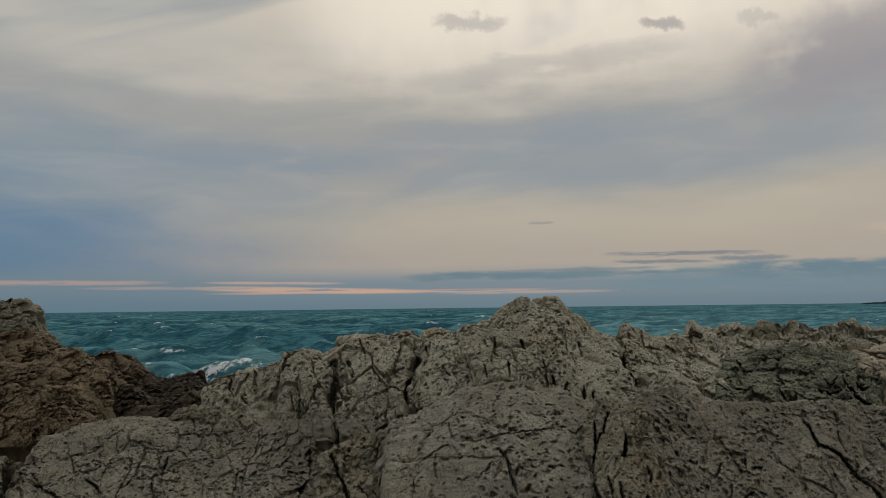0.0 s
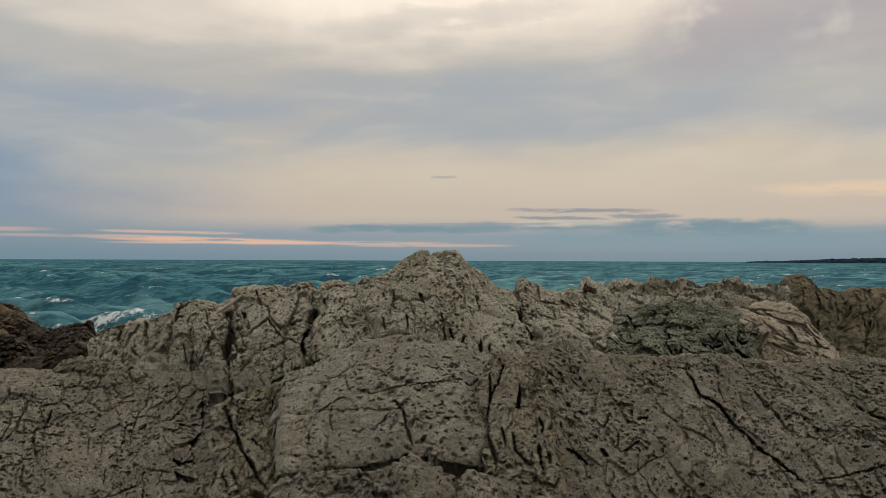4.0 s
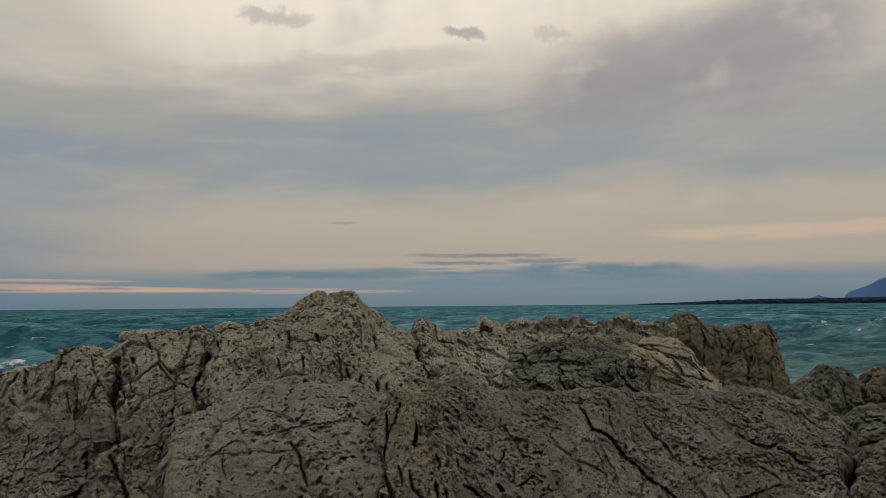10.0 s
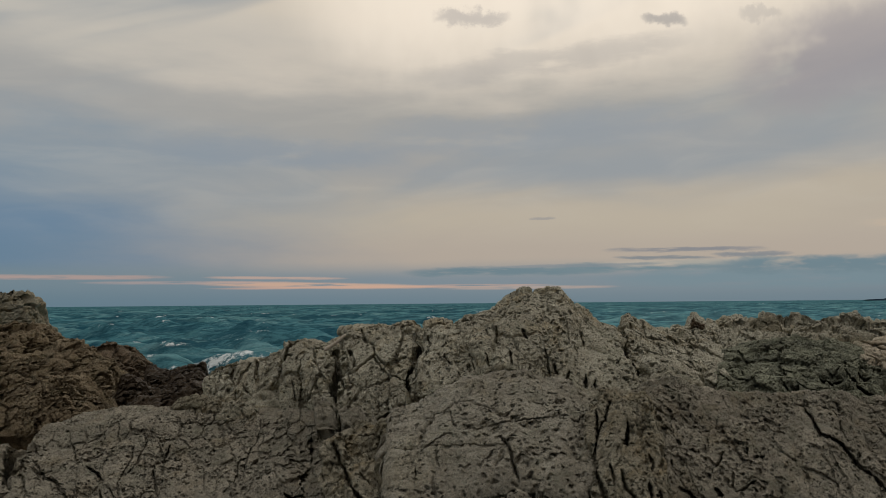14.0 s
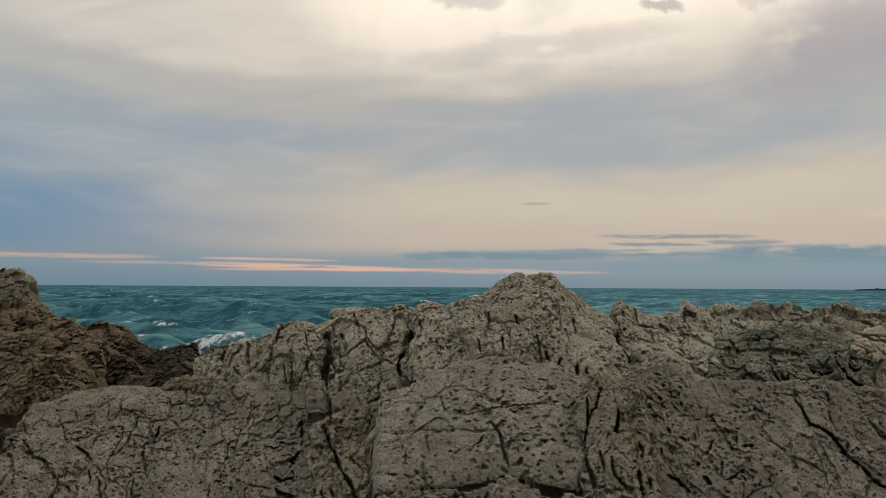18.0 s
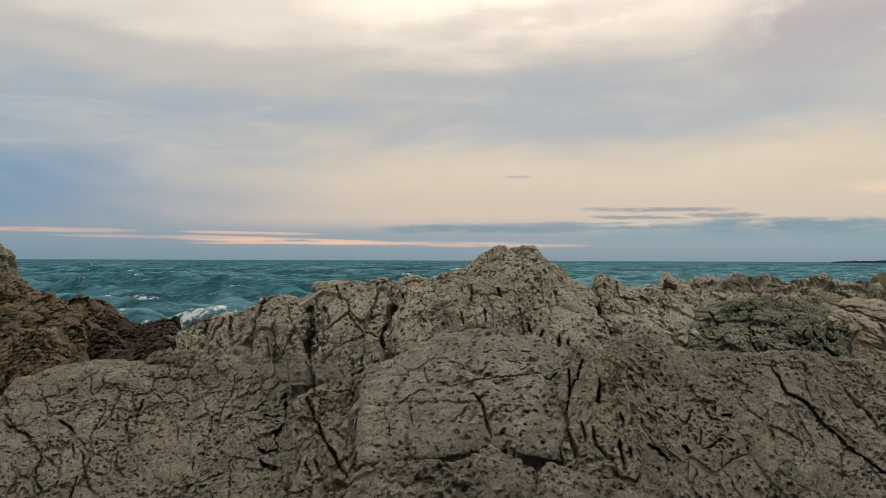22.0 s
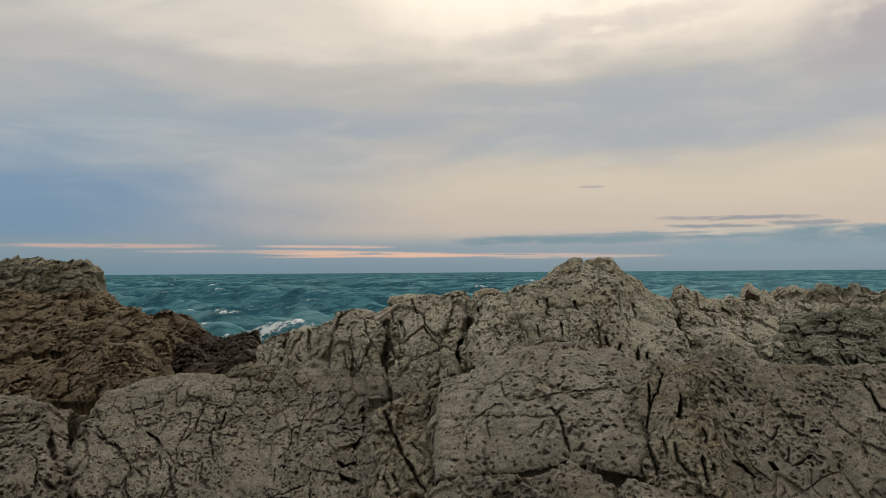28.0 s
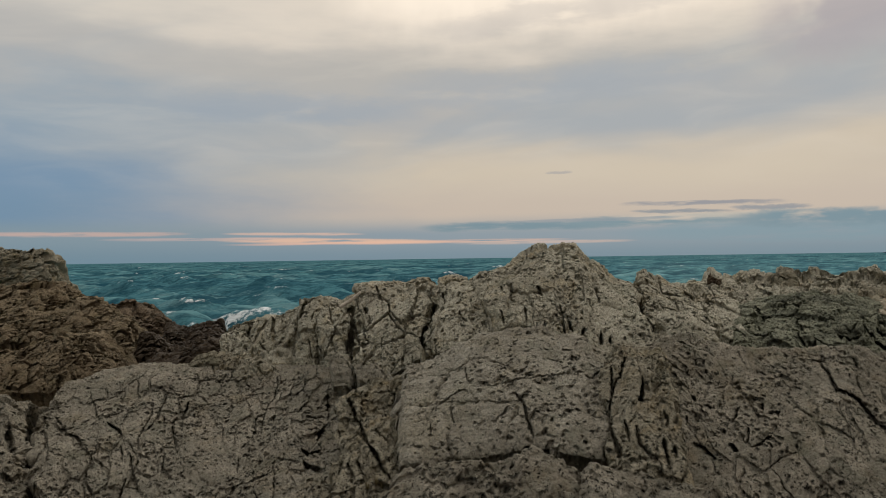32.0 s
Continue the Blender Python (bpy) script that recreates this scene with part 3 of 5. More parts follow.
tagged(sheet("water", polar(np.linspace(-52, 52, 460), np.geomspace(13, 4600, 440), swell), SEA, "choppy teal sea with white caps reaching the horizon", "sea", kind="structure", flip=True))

# ---- the far shore ----
# bluish, with the haze of the distance put into the wood's colour
FOREST, n, b = material("far_forest")
n.put(b.inputs["Base Color"], n.mix(n.noise(n.node("ShaderNodeTexCoord").outputs["Object"], 0.05, 4.0), (0.02, 0.036, 0.055, 1), (0.032, 0.052, 0.074, 1)))
b.inputs["Roughness"].default_value = 1.0
b.inputs["Specular IOR Level"].default_value = 0.0
# no air is modelled: its blue haze is painted into the base colour
HAZY, n, b = material("hazy_mountain")
n.put(b.inputs["Base Color"], n.mix(n.noise(n.node("ShaderNodeTexCoord").outputs["Object"], 0.01, 4.0), (0.08, 0.15, 0.3, 1), (0.095, 0.17, 0.33, 1)))
b.inputs["Roughness"].default_value = 1.0
b.inputs["Specular IOR Level"].default_value = 0.0


def headland():
    """A low wooded spit that thickens towards the land."""
    base = np.array([(2000 * math.sin(radians(a)), 2000 * math.cos(radians(a))) for a in np.linspace(24.2, 62, 260)])
    u = np.linspace(0, 1, 260)
    h = 2.5 + 8.5 * smooth(u, 0.0, 0.2) + 6.0 * smooth(u, 0.25, 0.6)
    rows = []
    for back, lift in ((0, -2.0), (4, 1.0), (40, 0.55 * 10), (120, 10), (300, -2)):
        up = np.where(u < 0, 0, lift if lift < 2 else lift / 10 * h)
        rows.append(np.stack([base[:, 0] * (1 + back / 2000), base[:, 1] * (1 + back / 2000), up + 0 * u], -1))
    sheet("headland", np.array(rows), FOREST, "low dark headland across the bay", "headland", kind="structure", flip=True)
    # the wood on it: clumped crowns of uneven height
    verts, faces = [], []
    for k in range(1600):
        t = random.random() ** 0.9
        i = min(258, int(t * 259))
        back = random.uniform(8, 130)
        x, y = base[i] * (1 + back / 2000) + (random.uniform(-4, 4), random.uniform(-4, 4))
        top = h[i] * (0.55 + 0.45 * min(1, back / 60)) + random.uniform(0.2, 1.1) * (2.0 if random.random() < 0.05 else 1)
        wide, n0 = random.uniform(5, 11), len(verts)
        for ring, (zz, rr) in enumerate(((0.0, 0.6), (0.45, 1.0), (0.8, 0.7), (1.0, 0.15))):
            for q in range(6):
                a = q * math.pi / 3 + ring * 0.4 + k
                s = wide * rr * random.uniform(0.75, 1.25)
                verts.append((x + s * math.cos(a), y + s * math.sin(a), zz * top))
        for ring in range(3):
            for q in range(6):
                c0, c1 = n0 + ring * 6, n0 + ring * 6 + 6
                faces.append((c0 + q, c0 + (q + 1) % 6, c1 + (q + 1) % 6, c1 + q))
    me = bpy.data.meshes.new("far_wood")
    me.from_pydata(verts, [], faces)
    me.materials.append(FOREST)
    tagged(new("far_wood", me), "dark pine wood along the far headland", "wood", kind="stuff")


def mountain(name, label, a0, a1, height, far, seed):
    """A hazy far mountain between two azimuths, with a ragged skyline."""
    a = np.radians(np.linspace(a0, a1, 120))
    u = np.linspace(0, 1, 120)
    p = np.stack([u * 9, 0 * u, 0 * u], -1)
    sky_line = height * np.interp(u, (0, 0.02, 0.05, 0.09, 0.12, 0.17, 0.3, 0.6, 1), (0.2, 0.32, 0.4, 0.54, 0.68, 0.82, 1.0, 0.7, 0.2)) + height * 0.05 * fbm(p, 4, seed)
    rows = [np.stack([(far + b) * np.sin(a), (far + b) * np.cos(a), v * sky_line - 2], -1) for b, v in ((-200, 0), (-90, 0.55), (-20, 0.93), (0, 1.0), (120, 0.0))]
    sheet(name, np.array(rows), HAZY, label, "mountain", kind="structure", flip=True)


headland()
mountain("mountain", "hazy blue mountain beyond the headland", 36.3, 52.0, 156.0, 4250, 5)
mountain("hill", "hazy blue hill beyond the headland", 34.2, 36.2, 36.0, 4100, 9)


# ---- the rocks, from the sea's left shore to the right ----

rock("rock", "plain limestone core behind the buttresses",
     [(-3.15, 9.71, 1.61), (-1.66, 9.71, 1.63), (-0.63, 9.71, 1.84), (0.15, 9.71, 1.99), (1.61, 9.71, 1.94), (2.79, 9.71, 1.90)],
     [(-3.41, 10.61, 2.03), (-3.05, 10.61, 2.21), (-2.55, 10.61, 2.36), (-2.12, 10.61, 2.42), (-1.69, 10.61, 2.54), (-0.98, 10.61, 2.62), (-0.41, 10.61, 2.69), (0.01, 10.61, 2.73), (0.57, 10.61, 2.88), (1.06, 10.61, 2.85), (1.62, 10.61, 2.61), (1.97, 10.61, 2.62), (3.01, 10.61, 2.52)],
     GREY, res=0.03, cell=0.5, gap=0.05, back=1.2, drop=1.8, seed=50)
rock("rock", "low limestone core behind the ragged ridge",
     [(2.83, 11.25, 2.13), (4.00, 11.25, 2.16), (5.57, 11.25, 2.19)],
     [(3.02, 11.95, 2.48), (4.26, 11.95, 2.53), (5.92, 11.95, 2.47)],
     GREY, res=0.03, cell=0.5, gap=0.05, back=1.2, drop=1.8, seed=51)
rock("rock", "weathered grey-brown rock stack at the sea's edge",
     [(-22.12, 29.01, 2.09), (-19.42, 29.01, 2.07), (-17.24, 29.01, 2.16), (-15.63, 29.01, 2.25), (-15.31, 29.01, 2.04)],
     [(-22.88, 30.01, 3.34), (-21.00, 30.01, 3.50), (-20.09, 30.01, 3.53), (-19.18, 30.01, 3.46), (-18.28, 30.01, 3.57), (-17.39, 30.01, 3.48), (-16.76, 30.01, 3.45), (-16.27, 30.01, 3.34), (-16.08, 30.01, 2.85), (-15.94, 30.01, 2.32)],
     OCHRE, res=0.032, hair=1.4, cell=0.6, gap=0.2, small=0.3, blocks=0.15, bulge=0.85, edge=0.05, back=3.0, drop=3.0, rough=2.5, facets=0.5, seed=1)
splits = []
splits.append(([(-10.11, 18.30, 2.29), (-9.80, 17.93, 2.13), (-9.54, 18.42, 2.20)], 0.06, 0.3))
splits.append(([(-9.79, 18.07, 2.19), (-9.46, 17.56, 1.92)], 0.05, 0.3))
splits.append(([(-9.85, 19.11, 2.34), (-9.02, 17.69, 1.97)], 0.05, 0.3))
splits.append(([(-10.79, 18.89, 2.47), (-9.95, 17.63, 1.96)], 0.06, 0.3))
splits.append(([(-10.57, 18.07, 2.18), (-10.06, 17.84, 2.09), (-9.75, 17.93, 2.13)], 0.05, 0.3))
rock("rock", "ochre-brown jagged rock above the surf",
     [(-11.76, 17.51, 1.76), (-10.24, 17.51, 1.84), (-9.38, 17.51, 1.88), (-8.49, 17.51, 1.92)],
     [(-13.12, 19.51, 2.63), (-11.43, 19.51, 2.51), (-10.88, 19.51, 2.61), (-10.34, 19.51, 2.54), (-9.99, 19.51, 2.40), (-9.67, 19.51, 2.23), (-9.40, 19.51, 1.92)],
     BROWN, res=0.021, cell=0.5, gap=0.112, small=0.16, hair=1.3, joints=(0.9, 1, 1.5), edge=0.25, back=2.5, drop=2.5, rough=1.0, facets=0.5, seed=2, blocks=0.15, cracks=splits)
splits = []
splits.append(([(-9.32, 15.93, 1.78), (-8.72, 15.80, 1.79), (-8.34, 15.56, 1.67), (-7.89, 15.54, 1.71)], 0.06, 0.35))
splits.append(([(-8.30, 16.55, 2.16), (-7.96, 16.02, 2.02), (-7.57, 15.76, 1.85), (-7.34, 15.51, 1.68)], 0.06, 0.35))
splits.append(([(-8.79, 16.25, 1.97), (-8.37, 15.61, 1.70)], 0.05, 0.3))
splits.append(([(-9.40, 16.47, 1.94), (-8.89, 15.76, 1.75)], 0.04, 0.25))
splits.append(([(-8.59, 16.47, 2.08), (-8.16, 15.80, 1.87)], 0.04, 0.25))
rock("rock", "ochre-brown knobbly rock terrace",
     [(-10.41, 15.51, 1.43), (-9.06, 15.51, 1.60), (-8.41, 15.51, 1.61), (-7.66, 15.51, 1.72), (-6.97, 15.51, 1.62)],
     [(-11.29, 16.81, 1.93), (-9.83, 16.81, 1.94), (-9.19, 16.81, 2.06), (-8.54, 16.81, 2.17), (-8.19, 16.81, 2.24), (-7.90, 16.81, 2.12), (-7.56, 16.81, 1.82)],
     BROWN, res=0.021, cell=0.45, gap=0.105, small=0.15, hair=1.3, joints=(0.9, 1, 1.5), edge=0.25, back=2, drop=1.5, rough=1.0, facets=0.5, seed=42, blocks=0.15, cracks=splits)
splits = []
splits.append(([(-7.88, 17.69, 1.98), (-7.36, 16.84, 1.58)], 0.06, 0.3))
splits.append(([(-7.74, 17.86, 1.98), (-7.37, 17.47, 1.79), (-7.08, 17.61, 1.65)], 0.06, 0.3))
splits.append(([(-8.02, 17.45, 1.88), (-7.54, 16.70, 1.53)], 0.05, 0.3))
splits.append(([(-7.18, 17.22, 1.67), (-6.83, 16.66, 1.38)], 0.05, 0.3))
rock("rock", "damp red-brown jagged rock above the surf",
     [(-7.78, 16.51, 1.43), (-7.11, 16.51, 1.33), (-6.63, 16.51, 1.26), (-6.33, 16.51, 1.26)],
     [(-8.80, 18.51, 1.99), (-8.51, 18.51, 2.10), (-8.25, 18.51, 2.19), (-7.80, 18.51, 2.07), (-7.45, 18.51, 1.91), (-7.28, 18.51, 1.70), (-7.07, 18.51, 1.49)],
     DAMP, res=0.021, cell=0.5, gap=0.112, small=0.18, hair=1.0, edge=0.25, back=2.0, drop=2.5, rough=1.0, facets=0.5, seed=3, blocks=0.15, cracks=splits)
rock("rock", "black wet rock shelf beside the breaking sea",
     [(-6.38, 16.01, 1.23), (-5.90, 16.01, 1.23), (-5.46, 16.01, 1.24), (-5.16, 16.01, 1.25)],
     [(-7.01, 17.51, 1.71), (-6.73, 17.51, 1.65), (-6.58, 17.51, 1.63), (-6.44, 17.51, 1.54), (-6.22, 17.51, 1.66), (-6.05, 17.51, 1.75), (-5.79, 17.51, 1.73), (-5.70, 17.51, 1.38)],
     WET, res=0.021, cell=0.45, gap=0.105, small=0.16, hair=1.0, edge=0.2, back=2.0, drop=2.5, rough=1.0, facets=0.5, seed=43, blocks=0.12)
splits = []
splits.append(([(-6.53, 14.13, 1.89), (-6.27, 13.76, 1.66), (-6.03, 13.60, 1.44)], 0.033, 0.12))
rock("rock", "brown rounded jointed rock beside the gully",
     [(-6.70, 13.51, 1.49), (-6.28, 13.51, 1.38), (-5.79, 13.51, 1.37)],
     [(-7.18, 14.51, 1.76), (-6.96, 14.51, 1.87), (-6.66, 14.51, 2.02), (-6.43, 14.51, 2.04), (-6.30, 14.51, 1.80), (-6.21, 14.51, 1.45)],
     BROWN, res=0.015, cell=0.4, gap=0.098, small=0.13, hair=1.1, edge=0.22, back=1.6, drop=1.2, rough=1.0, facets=0.5, seed=4, cracks=splits)
rock("rock", "brown wet rounded rock at the foot of the shelf",
     [(-5.69, 13.01, 1.42), (-5.33, 13.01, 1.42), (-4.98, 13.01, 1.46)],
     [(-5.96, 13.61, 1.70), (-5.79, 13.61, 1.85), (-5.59, 13.61, 1.82), (-5.41, 13.61, 1.69), (-5.22, 13.61, 1.48)],
     WET, res=0.015, cell=0.4, gap=0.084, small=0.13, hair=1.0, edge=0.2, back=1.6, drop=1.2, seed=44)
rock("rock", "low brown wet rock ledge in the gully",
     [(-5.11, 12.01, 1.44), (-4.51, 12.01, 1.45), (-4.10, 12.01, 1.45), (-3.77, 12.01, 1.46)],
     [(-5.34, 12.61, 1.53), (-4.91, 12.61, 1.67), (-4.57, 12.61, 1.76), (-4.31, 12.61, 1.85), (-4.12, 12.61, 1.83), (-3.98, 12.61, 1.60)],
     WET, res=0.022, cell=0.35, gap=0.06, small=0.12, edge=0.15, back=1.5, drop=0.8, seed=5)
splits = []
splits.append(([(-7.15, 12.26, 1.57), (-6.74, 11.97, 1.52), (-6.32, 11.87, 1.52)], 0.03, 0.2))
splits.append(([(-6.73, 12.75, 1.82), (-6.38, 12.26, 1.71), (-6.19, 11.83, 1.52)], 0.025, 0.2))
splits.append(([(-7.10, 12.72, 1.75), (-6.74, 12.13, 1.59), (-6.68, 11.77, 1.41)], 0.025, 0.2))
splits.append(([(-6.37, 12.72, 1.83), (-6.00, 12.44, 1.67), (-5.63, 12.21, 1.51)], 0.03, 0.2))
splits.append(([(-6.89, 12.70, 1.78), (-6.52, 12.13, 1.63)], 0.02, 0.15))
splits.append(([(-6.13, 12.04, 1.64), (-5.83, 11.67, 1.49)], 0.02, 0.15))
splits.append(([(-6.45, 11.79, 1.43), (-6.24, 11.55, 1.26)], 0.02, 0.15))
rock("rock", "brown rounded rock lobe with fine branching joints",
     [(-7.96, 11.51, 1.08), (-6.71, 11.51, 1.22), (-6.22, 11.51, 1.21), (-5.75, 11.51, 1.39), (-5.15, 11.51, 1.55)],
     [(-9.01, 13.01, 1.50), (-7.60, 13.01, 1.68), (-7.19, 13.01, 1.81), (-6.74, 13.01, 1.89), (-6.33, 13.01, 1.87), (-6.10, 13.01, 1.65), (-5.74, 13.01, 1.41)],
     BROWN, cell=0.32, gap=0.084, small=0.11, hair=1.2, edge=0.25, res=0.013, joints=(1.3, 1, 0.8), tilt=30, back=2, drop=1.2, rough=1.0, facets=0.5, seed=6, cracks=splits)
splits = []
splits.append(([(-4.68, 7.90, 1.51), (-4.61, 7.80, 1.36), (-4.49, 7.67, 1.31), (-4.40, 7.51, 1.27)], 0.048, 0.15))
splits.append(([(-4.58, 7.52, 1.37), (-4.43, 7.27, 1.24), (-4.34, 7.06, 1.12)], 0.033, 0.11))
rock("rock", "pitted grey rock in the corner beside the gully",
     [(-5.79, 6.61, 0.76), (-4.93, 6.61, 0.78), (-4.33, 6.61, 0.79), (-3.99, 6.61, 0.80), (-3.81, 6.84, 0.76)],
     [(-7.88, 9.02, 1.62), (-6.16, 8.61, 1.75), (-5.77, 8.61, 1.74), (-5.38, 8.61, 1.67), (-4.89, 8.21, 1.66), (-4.85, 8.62, 1.53)],
     PITTED, bulge=0.3, res=0.0125, cell=0.5, gap=0.02, facets=0.1, hair=0.15, rough=0.4, pits=1.3, seed=7, back=0.6, edge=0.05, cracks=splits)
splits = []
splits.append(([(-6.40, 11.67, 1.07), (-4.56, 8.32, 1.46), (-4.35, 7.93, 1.35), (-4.18, 7.70, 1.26), (-4.10, 7.52, 1.19)], 0.030, 0.08))
splits.append(([(-4.49, 8.38, 1.47), (-4.27, 8.12, 1.39), (-4.15, 7.96, 1.34), (-4.01, 7.92, 1.32), (-3.88, 7.72, 1.26), (-3.74, 7.61, 1.22)], 0.034, 0.11))
splits.append(([(-3.75, 7.68, 1.24), (-3.69, 7.45, 1.16), (-3.61, 7.25, 1.09), (-3.50, 7.14, 1.05), (-3.42, 7.02, 1.00)], 0.032, 0.11))
splits.append(([(-3.47, 8.76, 1.61), (-3.40, 8.42, 1.52), (-3.36, 8.18, 1.45), (-3.37, 7.96, 1.38)], 0.034, 0.11))
splits.append(([(-3.17, 8.30, 1.48), (-3.16, 8.07, 1.41), (-3.03, 7.81, 1.33), (-2.94, 7.62, 1.27)], 0.033, 0.11))
splits.append(([(-3.53, 8.54, 1.55), (-3.45, 8.29, 1.48), (-3.42, 8.01, 1.39), (-3.38, 7.81, 1.33), (-3.32, 7.63, 1.26)], 0.027, 0.08))
splits.append(([(-3.37, 7.60, 1.24), (-3.22, 7.34, 1.15), (-3.09, 7.15, 1.08)], 0.031, 0.11))
splits.append(([(-3.85, 8.19, 1.41), (-3.67, 8.06, 1.38), (-3.57, 7.92, 1.34)], 0.041, 0.15))
splits.append(([(-3.52, 7.75, 1.28), (-3.40, 7.52, 1.20)], 0.026, 0.08))
splits.append(([(-3.19, 8.63, 1.57), (-3.15, 8.36, 1.50), (-3.13, 8.24, 1.47)], 0.048, 0.15))
splits.append(([(-3.78, 9.04, 1.68), (-3.67, 8.82, 1.63), (-3.51, 8.80, 1.62), (-3.37, 8.76, 1.61)], 0.022, 0.05))
splits.append(([(-4.19, 9.20, 1.69), (-4.07, 8.96, 1.63)], 0.023, 0.05))
splits.append(([(-4.35, 8.87, 1.58), (-4.19, 8.61, 1.52), (-3.98, 8.26, 1.42)], 0.029, 0.08))
splits.append(([(-3.25, 7.28, 1.11), (-3.23, 7.10, 1.04), (-3.21, 7.02, 1.00)], 0.037, 0.15))
splits.append(([(-3.06, 7.62, 1.27), (-2.97, 7.40, 1.19), (-2.81, 7.20, 1.12)], 0.025, 0.08))
splits.append(([(-2.42, 9.32, 1.69), (-2.32, 8.79, 1.58), (-2.32, 8.50, 1.51), (-2.26, 8.11, 1.42), (-2.21, 7.87, 1.36)], 0.034, 0.11))
splits.append(([(-2.36, 8.31, 1.46), (-2.28, 7.89, 1.35), (-2.28, 7.68, 1.29), (-2.32, 7.64, 1.28)], 0.038, 0.15))
splits.append(([(-2.69, 8.17, 1.42), (-2.54, 7.75, 1.30)], 0.019, 0.05))
splits.append(([(-2.51, 8.08, 1.39), (-2.39, 7.65, 1.27)], 0.019, 0.05))
splits.append(([(-2.31, 7.52, 1.24), (-2.28, 7.32, 1.17)], 0.024, 0.08))
splits.append(([(-1.98, 7.41, 1.26), (-1.88, 7.08, 1.17), (-1.86, 6.93, 1.11)], 0.023, 0.08))
splits.append(([(-1.97, 7.43, 1.27), (-1.70, 7.27, 1.29)], 0.018, 0.05))
splits.append(([(-2.64, 8.83, 1.58), (-2.45, 8.89, 1.60)], 0.021, 0.05))
splits.append(([(-1.69, 8.46, 1.67), (-1.62, 7.99, 1.56), (-1.65, 7.75, 1.47), (-1.64, 7.46, 1.38)], 0.099, 0.55))
splits.append(([(-1.74, 7.45, 1.34), (-1.51, 7.32, 1.37)], 0.047, 0.22))
splits.append(([(-1.68, 7.26, 1.30), (-1.50, 7.06, 1.28), (-1.41, 7.05, 1.30)], 0.051, 0.22))
rock("rock", "broad pitted grey limestone slab with slanting cracks",
     [(-3.72, 6.61, 0.80), (-2.91, 6.61, 0.82), (-2.07, 6.51, 0.87), (-1.12, 6.20, 0.99)],
     [(-4.68, 8.52, 1.54), (-4.82, 9.21, 1.66), (-4.65, 9.71, 1.77), (-4.11, 9.71, 1.84), (-3.51, 9.71, 1.82), (-2.98, 9.71, 1.75), (-2.45, 9.71, 1.76), (-1.88, 9.31, 1.83), (-1.56, 8.58, 1.73)],
     PITTED, facets=0.07, hair=0.15, rough=0.35, pits=1.3, steep=1.35, res=0.0088, bulge=0.25, cell=0.26, gap=0.035, blocks=0.012, joints=(2.1, 0.5, 0.25), tilt=50, edge=0.06, seed=8, back=0.7, drop=0.3, cracks=splits)
splits = []
splits.append(([(-1.33, 7.49, 1.79), (-1.23, 7.21, 1.70), (-1.14, 7.02, 1.62), (-1.04, 6.79, 1.53), (-0.98, 6.72, 1.48), (-0.88, 6.54, 1.37), (-0.81, 6.45, 1.33)], 0.043, 0.22))
splits.append(([(-1.44, 7.38, 1.42), (-1.35, 7.08, 1.58), (-1.31, 6.99, 1.55)], 0.022, 0.08))
splits.append(([(-1.25, 6.72, 1.43), (-1.23, 6.51, 1.32)], 0.021, 0.08))
splits.append(([(-1.20, 6.68, 1.42), (-1.10, 6.46, 1.32)], 0.026, 0.11))
splits.append(([(-1.11, 6.67, 1.42), (-1.03, 6.47, 1.32)], 0.026, 0.11))
splits.append(([(-1.14, 7.30, 1.76), (-1.09, 7.10, 1.68), (-1.05, 6.95, 1.61)], 0.017, 0.05))
splits.append(([(-0.99, 6.93, 1.62), (-0.93, 6.86, 1.54), (-0.85, 6.80, 1.51)], 0.021, 0.08))
rock("rock", "broken ochre-stained limestone wedge split by deep cracks",
     [(-1.24, 6.11, 1.04), (-0.95, 6.11, 1.05), (-0.63, 6.11, 1.06)],
     [(-1.42, 7.71, 1.77), (-1.32, 7.71, 1.86), (-1.12, 7.71, 1.92), (-0.91, 7.71, 1.87)],
     OCHRE, bulge=0.3, cell=0.3, gap=0.04, joints=(1.4, 0.8, 0.6), seed=9, back=0.5, edge=0.05, cracks=splits)
splits = []
splits.append(([(-0.90, 7.37, 1.85), (-0.90, 7.18, 1.76), (-0.87, 7.08, 1.68), (-0.84, 7.00, 1.67)], 0.050, 0.22))
rock("rock", "small ochre limestone block between two slabs",
     [(-0.86, 6.71, 1.53), (-0.74, 6.71, 1.52), (-0.61, 6.71, 1.51), (-0.48, 6.71, 1.53)],
     [(-0.95, 7.51, 1.85), (-0.79, 7.51, 1.95), (-0.63, 7.51, 1.93), (-0.52, 7.51, 1.79)],
     OCHRE, bulge=0.3, cell=0.25, gap=0.05, seed=10, back=0.4, edge=0.06, cracks=splits)
splits = []
splits.append(([(-0.79, 6.68, 1.51), (-0.77, 6.56, 1.41)], 0.021, 0.08))
splits.append(([(-0.52, 6.79, 1.70), (-0.52, 6.60, 1.60)], 0.021, 0.08))
splits.append(([(-0.54, 6.87, 1.75), (-0.48, 6.94, 1.80), (-0.41, 6.98, 1.85), (-0.34, 7.01, 1.89), (-0.25, 6.99, 1.91)], 0.016, 0.05))
splits.append(([(-0.37, 6.96, 1.85), (-0.37, 6.78, 1.75), (-0.34, 6.67, 1.68)], 0.016, 0.05))
splits.append(([(-0.28, 7.31, 2.06), (-0.25, 7.13, 1.99), (-0.21, 7.04, 1.95)], 0.016, 0.05))
splits.append(([(0.14, 6.86, 1.94), (0.20, 6.72, 1.85), (0.23, 6.59, 1.75), (0.28, 6.49, 1.66)], 0.026, 0.11))
